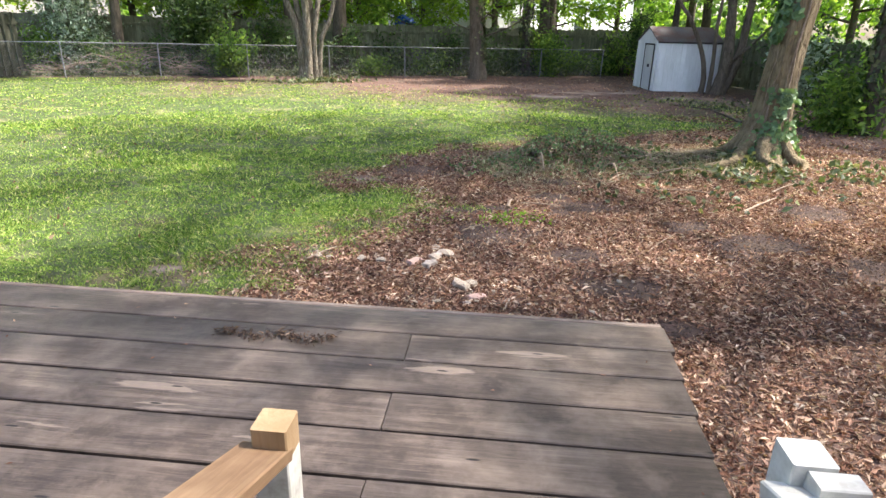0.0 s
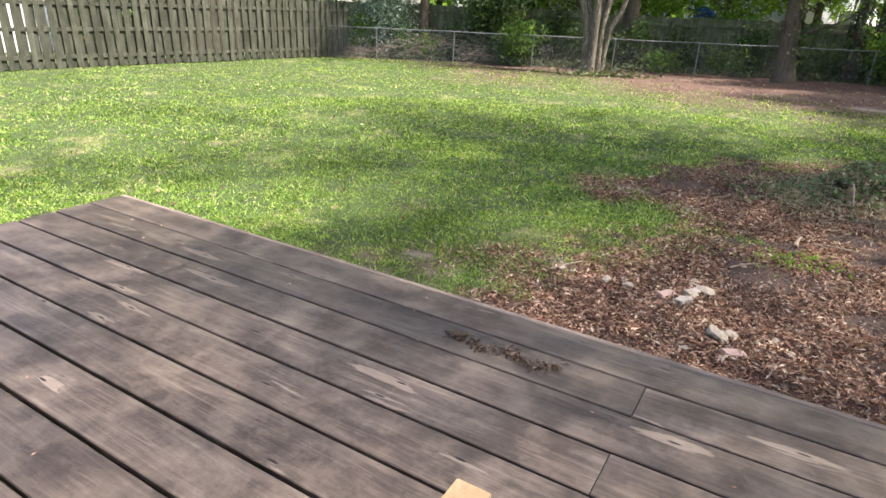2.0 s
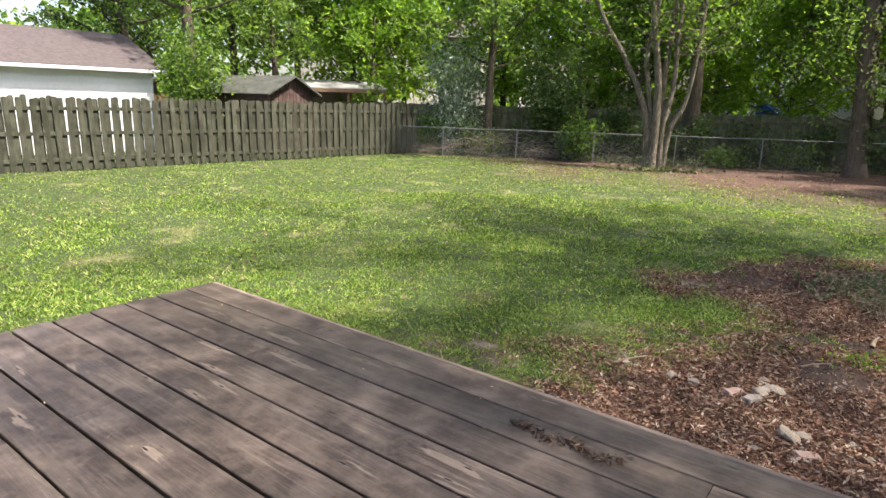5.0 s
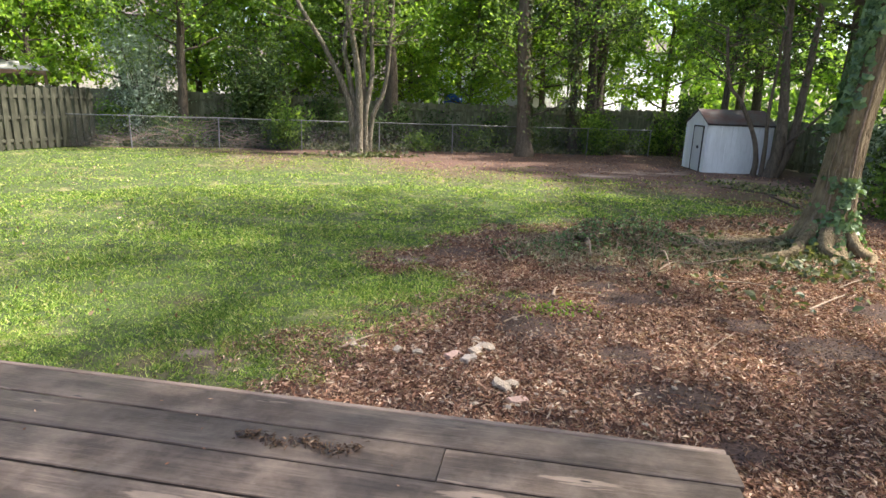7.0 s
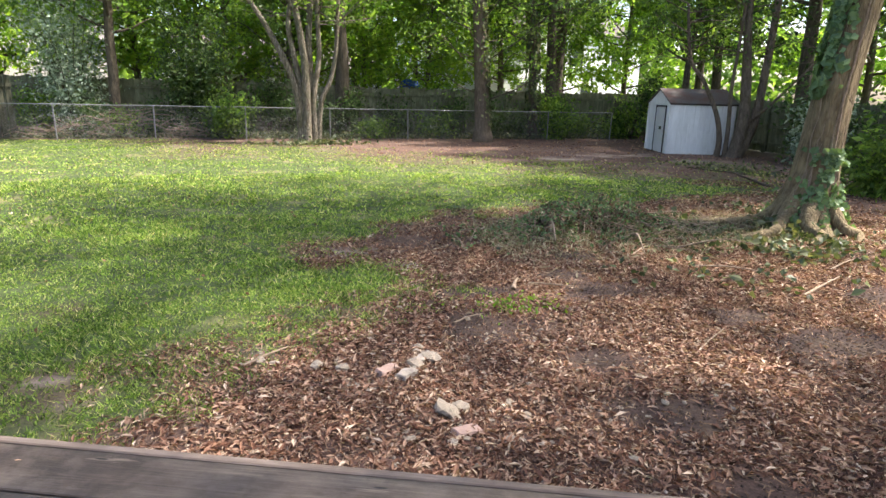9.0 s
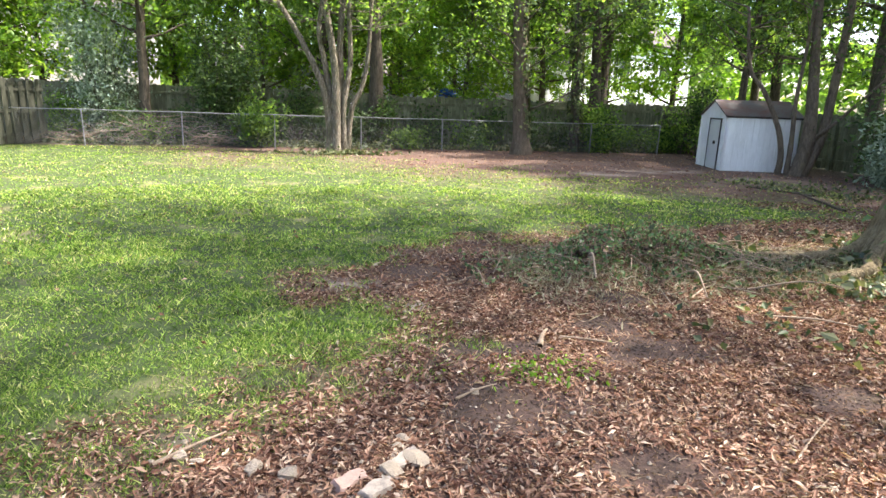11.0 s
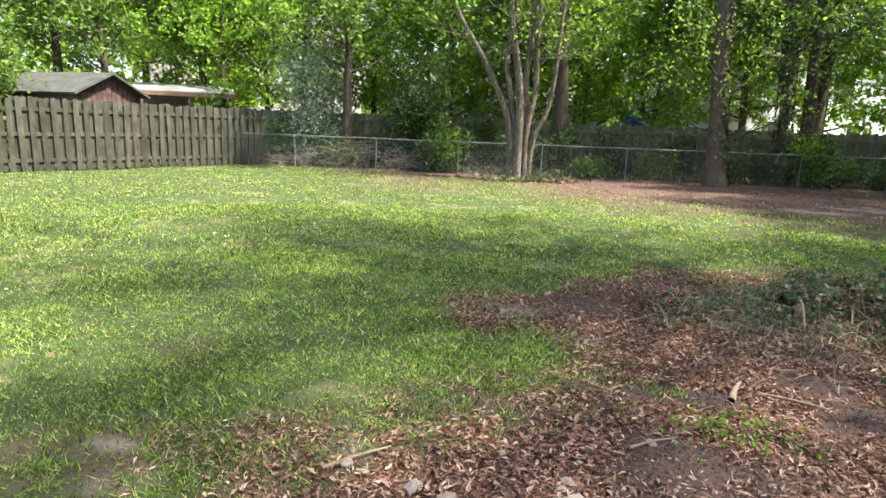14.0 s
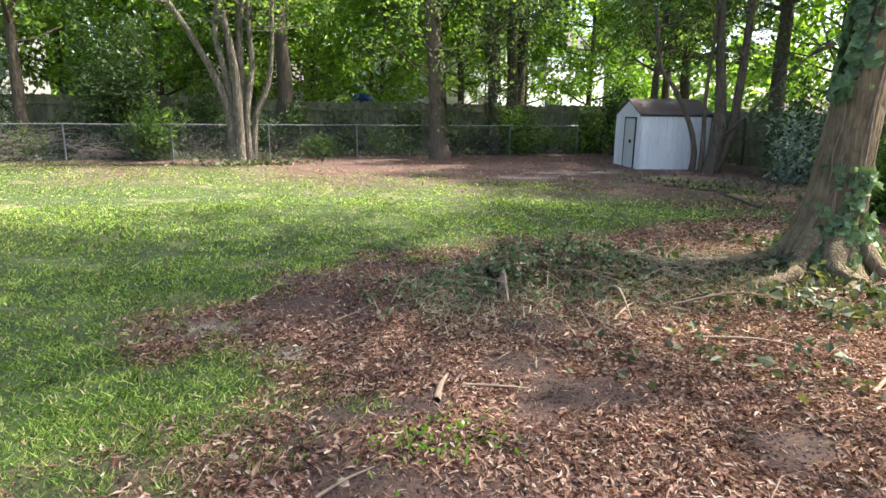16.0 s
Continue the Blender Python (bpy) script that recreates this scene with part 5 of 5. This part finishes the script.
def crumbs():
    """Clods and twig ends on the bare damp earth."""
    q = np.random.default_rng(34)
    n = 60000
    x, y = q.uniform(-2.0, 5.5, n), q.uniform(-0.5, 6.2, n)
    ok = (q.uniform(0.1, 1, n) < soil_at(x, y) * (1 - lawn_at(x, y))) & ~on_deck(x, y)
    x, y = x[ok], y[ok]
    k = len(x)
    c = np.stack([x, y, land(x, y) + 0.001], 1)
    r = q.uniform(0.003, 0.011, k)[:, None]
    a = q.uniform(0, 6.28, k)
    u, w = np.stack([np.cos(a), np.sin(a), 0 * a], 1), np.stack([-np.sin(a), np.cos(a), 0 * a], 1)
    co = np.stack([c + u * r * 1.5, c + w * r, c - u * r * 1.1, c - w * r * 0.8, c + np.array([0, 0, 1]) * r * 0.9], 1).reshape(-1, 3)
    f = (np.arange(k)[:, None, None] * 5 + np.array([[0, 1, 4], [1, 2, 4], [2, 3, 4], [3, 0, 4]])[None]).reshape(-1, 3)
    tagged(new("soil_crumbs", mesh_of("soil_crumbs", co, f, MAT_SEED)), "dark clods of damp earth on bare spots", "soil", kind="stuff")


crumbs()


def rocks():
    q = random.Random(4)
    shapes = [rock_mesh(s, 1.0, MAT_ROCK) for s in range(7)]
    known = [(-0.90, 2.29, 0.075), (-0.73, 2.21, 0.078), (-0.72, 2.22, 0.045), (-0.26, 1.52, 0.115), (-0.17, 1.55, 0.085), (-0.15, 2.21, 0.10), (-0.27, 2.14, 0.09), (-0.53, 1.31, 0.05), (-0.33, 1.22, 0.055), (-0.25, 1.24, 0.04), (-0.02, 1.19, 0.045), (0.13, 1.54, 0.045), (0.34, 1.71, 0.04), (1.12, 1.4, 0.035), (1.58, 1.39, 0.05), (0.26, 1.2, 0.04), (0.51, 0.87, 0.045), (0.336, 2.82, 0.045), (-0.12, 3.21, 0.045), (-0.17, 2.42, 0.06), (-0.22, 2.36, 0.05), (-0.7, 1.95, 0.045), (-0.62, 1.88, 0.04), (1.01, -0.46, 0.045), (2.33, 0.33, 0.05), (-1.24, 2.44, 0.06), (-1.15, 2.38, 0.05), (1.04, 1.31, 0.04)]
    known = [(x, y, r * 0.68) for x, y, r in known]
    for k in range(70):
        known.append((q.uniform(-1.4, 1.8), q.uniform(0.95, 2.7), q.uniform(0.012, 0.026)))
    for x, y, r in known:
        if on_deck(x, y, 0.1):
            continue
        ob = part("rock", q.choice(shapes), None, pose(x, y, float(land(x, y)) + r * 0.30, q.uniform(-15, 15), q.uniform(-15, 15), q.uniform(0, 360)), "pale chalky lump of rubble lying in dry leaves", "", "rock", "rubble by the deck")
        ob.scale = (r * q.uniform(0.9, 1.15), r * 0.8, r * 0.75)
    for x, y, turn, mat, label, size in ((-0.47, 2.10, 38, MAT_BRICK, "broken salmon-pink brick half sunk in leaves", (0.17, 0.085, 0.05)), (-0.22, 1.31, 12, MAT_BRICK, "flat salmon-pink brick fragment in dry leaves", (0.15, 0.08, 0.04)), (-0.36, 2.02, 42, MAT_CONCRETE, "worn grey brick lying among rubble", (0.17, 0.085, 0.05)), (-0.20, 2.22, 44, MAT_CONCRETE, "long grey broken block lying among rubble", (0.20, 0.08, 0.05))):
        part("brick", worn_block(x * 10, size, mat), None, pose(x, y, float(land(x, y)) + 0.008, 6, 4, turn), label, "", "brick", "bricks by the deck")
    stone = rock_mesh(31, 1.0, MAT_CONCRETE, 0.12)
    for x, y, r in ((0.25, 4.45, 0.24), (0.45, 4.35, 0.12)):
        ob = part("flat_stone", stone, None, pose(x, y, float(land(x, y)) - 0.022, 0, 0, 30), "flat grey stone set in the ground", "", "stone", "flat stones")
        ob.scale = (r * 1.5, r * 0.75, r * 0.9)


rocks()


def stick(x0, y0, x1, y1, r, z=0.015, arch=0.015, label="dry fallen stick on the ground", mat=None):
    a, b = np.array([x0, y0, float(land(x0, y0)) + z]), np.array([x1, y1, float(land(x1, y1)) + z])
    ln = np.linalg.norm(b - a)
    mid = (a + b) / 2 + rng.normal(0, 0.012, 3) * ln + np.array([0, 0, arch])
    p = bend([a, mid, b], 6)
    p[:, 2] = np.maximum(p[:, 2], land(p[:, 0], p[:, 1]) + r * 0.4)
    ob = new("stick", Wood().tube(p - a, np.linspace(r, r * 0.45, len(p)), 6, 0.08).mesh("stick", mat or MAT_TWIG))
    ob.location = a
    tagged(ob, label, "stick", "fallen sticks")


for s in ((-1.35, 2.38, -1.05, 2.62, 0.012), (1.02, 3.45, 1.22, 3.78, 0.025), (1.25, 3.60, 1.62, 3.42, 0.013), (3.32, 3.75, 3.9, 3.3, 0.012), (3.27, 4.9, 3.0, 4.2, 0.017, 0.05, 0.12), (2.35, 5.3, 2.15, 4.75, 0.02, 0.1, 0.12), (2.9, 4.3, 3.5, 4.7, 0.013), (3.63, 2.66, 4.5, 3.0, 0.015), (4.4, 3.9, 5.2, 4.6, 0.014), (3.6, 4.4, 4.6, 4.0, 0.012, 0.05, 0.1), (0.2, 2.75, 0.5, 2.9, 0.009), (4.6, 3.2, 5.5, 3.5, 0.011), (1.8, 1.9, 2.3, 2.2, 0.009)):
    stick(*s)


stick(9.0, 8.3, 9.7, 10.0, 0.035, 0.02, 0.0, "crumbling dark fallen branch at the edge of the lawn", MAT_BARK_DARK)
stick(9.8, 9.8, 9.65, 11.5, 0.035, 0.02, 0.0, "crumbling dark fallen branch at the edge of the lawn", MAT_BARK_DARK)


def brush_pile():
    q = np.random.default_rng(15)
    p = thing("brush_pile", pose(3.0, 5.45, 0), "low heap of cut ivy, twigs and dead leaves", "brush pile")
    n = 8400
    x, y = q.normal(0, 0.85, n).clip(-1.9, 2.0), q.normal(0, 0.32, n)
    x[: n // 5] = q.normal(1.5, 0.9, n // 5)
    y[: n // 5] = -0.15 * x[: n // 5] + q.normal(-0.4, 0.4, n // 5)
    top = 0.46 * np.exp(-((x - 0.1) / 0.75) ** 2 - (y / 0.45) ** 2) * (0.5 + value_noise(x, y, 0.3, 3))
    z = land(x + 3.0, y + 5.45) + q.uniform(0, 1, n) * (top + 0.05)
    part("ivy_leaves", leaves("ivy_leaves", np.stack([x, y, z], 1)[:3000], 0.046, MAT_IVY, 0.7, 0.5), p, kind="stuff")
    part("fading_leaves", leaves("fading_leaves", np.stack([x, y, z + 0.02], 1)[3000:5600], 0.046, MAT_IVY_PALE, 0.6, 0.5), p, kind="stuff")
    part("dead_leaves", leaves("dead_leaves", np.stack([x, y, z], 1)[5600:], 0.05, MAT_DUFF, 0.45, 0.5), p, kind="stuff")
    n = 7500
    x, y = q.uniform(-1.6, 3.0, n), q.normal(-0.3, 0.5, n)
    part("pale_straw", leaves("pale_straw", np.stack([x, y, land(x + 3.0, y + 5.45) + q.uniform(0.01, 0.07, n)], 1), 0.085, MAT_STRAW, 0.09, 1.2, 0.03, 0.5), p, kind="stuff")
    w = Wood()
    for k in range(150):
        a = q.uniform(0, 6.28)
        cx, cy = q.normal(0.5, 1.0), q.normal(-0.1, 0.35)
        ln = q.uniform(0.15, 0.5)
        z0 = float(land(cx + 3.0, cy + 5.45))
        hh = 0.14 * math.exp(-(cx / 1.0) ** 2 - (cy / 0.5) ** 2)
        pts = bend([(cx - math.cos(a) * ln, cy - math.sin(a) * ln, z0 + q.uniform(0, 0.1)), (cx, cy, z0 + hh + q.uniform(0.02, 0.12)), (cx + math.cos(a) * ln, cy + math.sin(a) * ln, z0 + q.uniform(0.0, 0.18))], 4)
        w.tube(pts, np.linspace(0.007, 0.003, len(pts)), 5)
    part("twig_tangle", w.mesh("twig_tangle", MAT_TWIG), p, kind="stuff")
    log = bend([(-0.75, -0.1, 0.1), (-0.1, 0.05, 0.16), (0.6, 0.05, 0.14)], 5)
    log[:, 2] += float(land(3.0, 5.45)) - 0.05
    part("log", Wood().tube(log, [0.055] * len(log), 9, 0.1).mesh("log", MAT_BARK_DARK), p)
    part("stub", Wood().tube([(-0.68, -0.28, 0.0), (-0.69, -0.28, 0.2), (-0.69, -0.28, 0.21)], [0.035, 0.03, 0.004], 8).mesh("stub", MAT_TWIG), p)


brush_pile()


def back_brush():
    q = np.random.default_rng(16)
    w = Wood()
    for k in range(190):
        cx, cy = q.uniform(-7.8, -2.6), q.uniform(19.2, 20.6)
        hh = 0.75 * math.exp(-((cx + 5.0) / 1.6) ** 2) + 0.1
        a, ln = q.normal(0, 0.5) + (3.14 if k % 2 else 0), q.uniform(0.5, 1.4)
        z = q.uniform(0.05, hh)
        pts = bend([(cx, cy, z), (cx + math.cos(a) * ln * 0.5, cy + math.sin(a) * ln * 0.3, z + q.uniform(-0.05, 0.2)), (cx + math.cos(a) * ln, cy + math.sin(a) * ln * 0.5, max(0.02, z + q.uniform(-0.4, 0.3)))], 4)
        w.tube(pts, np.linspace(q.uniform(0.008, 0.022), 0.004, len(pts)), 5)
    t = thing("brushwood", YARD @ pose(0, 0, 0), "heap of dead brown branches behind the wire fence", "brushwood")
    part("deadwood", w.mesh("deadwood", MAT_TWIG), t, kind="stuff")
    n = 9000
    x, y = q.uniform(-8, 13.3, n), 19.3 + np.abs(q.normal(0, 0.8, n))
    ob = new("ground_cover", leaves("ground_cover", np.stack([x, y, np.abs(q.normal(0.03, 0.09, n))], 1), 0.09, MAT_IVY, 0.7, 0.7))
    ob.matrix_world = YARD
    tagged(ob, "low ivy creeping under the back shrubs", "ground cover", kind="stuff")
    n = 2600
    a, d = q.uniform(0, 6.28, n), np.abs(q.normal(0, 0.8, n)) + 0.45
    x, y = 6.1 + np.cos(a) * d * 1.1, 4.85 + np.sin(a) * d
    keep = value_noise(x, y, 0.5, 21) > 0.58
    x, y = x[keep], y[keep]
    x2 = q.uniform(8.6, 12.8, 900)
    y2 = 12.6 - (x2 - 8.2) * 0.6 + q.normal(0, 1.0, 900) - 2.2
    x, y = np.concatenate([x, x2 * 1.107]), np.concatenate([y, y2 * 1.107 + 0.1])
    x3 = q.normal(4.3, 0.8, 900); y3 = q.normal(3.6, 0.5, 900)
    k3 = value_noise(x3, y3, 0.35, 22) > 0.55
    x, y = np.concatenate([x, x3[k3]]), np.concatenate([y, y3[k3]])
    ob = new("ground_cover", leaves("ground_cover", np.stack([x, y, land(x, y) + np.abs(q.normal(0.02, 0.06, len(x)))], 1), 0.08, MAT_IVY, 0.75, 0.8))
    tagged(ob, "patches of ivy spreading round the foot of the big tree", "ground cover", kind="stuff")
    n = 700
    x, y = q.normal(0.6, 0.75, n), q.normal(16.95, 0.22, n)
    ob = new("ground_cover", leaves("ground_cover", np.stack([x, y, np.abs(q.normal(0.05, 0.07, n))], 1), 0.09, MAT_IVY, 0.7, 0.7))
    ob.matrix_world = YARD
    tagged(ob, "low ivy round the foot of the pale-stemmed tree", "ground cover", kind="stuff")
    n = 700
    x, y = q.normal(0.85, 0.22, n), q.normal(3.05, 0.12, n)
    ob = new("weeds", leaves("weeds", np.stack([x, y, land(x, y) + np.abs(q.normal(0.01, 0.03, n))], 1)[:260], 0.035, MAT_LEAF_LIME, 0.5, 0.5))
    tagged(ob, "small bright green weeds in the leaf litter", "weeds", kind="stuff")


back_brush()


def deck_debris():
    q = np.random.default_rng(18)
    n = 420
    t = q.uniform(0, 1, n)
    x, y = -2.02 + 0.61 * t + q.normal(0, 0.03, n), 0.79 - 0.26 * t + q.normal(0, 0.022, n) + 0.03 * np.sin(t * 14)
    ob = new("leaf_debris", leaves("leaf_debris", np.stack([x, y, 0.256 + np.abs(q.normal(0, 0.008, n))], 1), 0.028, MAT_SEED, 0.35, 2.2, 0.08))
    tagged(ob, "small heap of dark seeds and leaf scraps on the deck boards", "debris", kind="stuff")
    n = 90
    u, v = q.uniform(0.1, 6.3, n), q.uniform(0.05, 3.2, n)
    x, y = 0.52 - 0.911 * u - 0.412 * v, 0.14 + 0.412 * u - 0.911 * v
    ob = new("leaf_scraps", leaves("leaf_scraps", np.stack([x, y, 0.254 + 0 * x], 1), 0.022, MAT_LITTER, 0.4, 4.0, 0.05))
    tagged(ob, "a few dry leaf scraps on the deck", "debris", kind="stuff")


deck_debris()

# Blue shape of unknown kind, built as a tarpaulin on an added block.
blue = thing("covered_boat", YARD @ pose(5.9, 26.5, 0, 0, 0, 10), "blue tarpaulin-like mound of unknown kind beyond the fence", "boat")
part("tarpaulin", rock_mesh(51, 1.0, MAT_BLUE, 0.75), blue, Matrix.Translation((0, 0, 1.75)) @ Matrix.Diagonal((0.6, 0.5, 0.5, 1)))
part("trailer", bar("trailer", (1.5, 0.9, 1.5), MAT_DARKTRIM, 0.03), blue, pose(0, 0, 0.75))
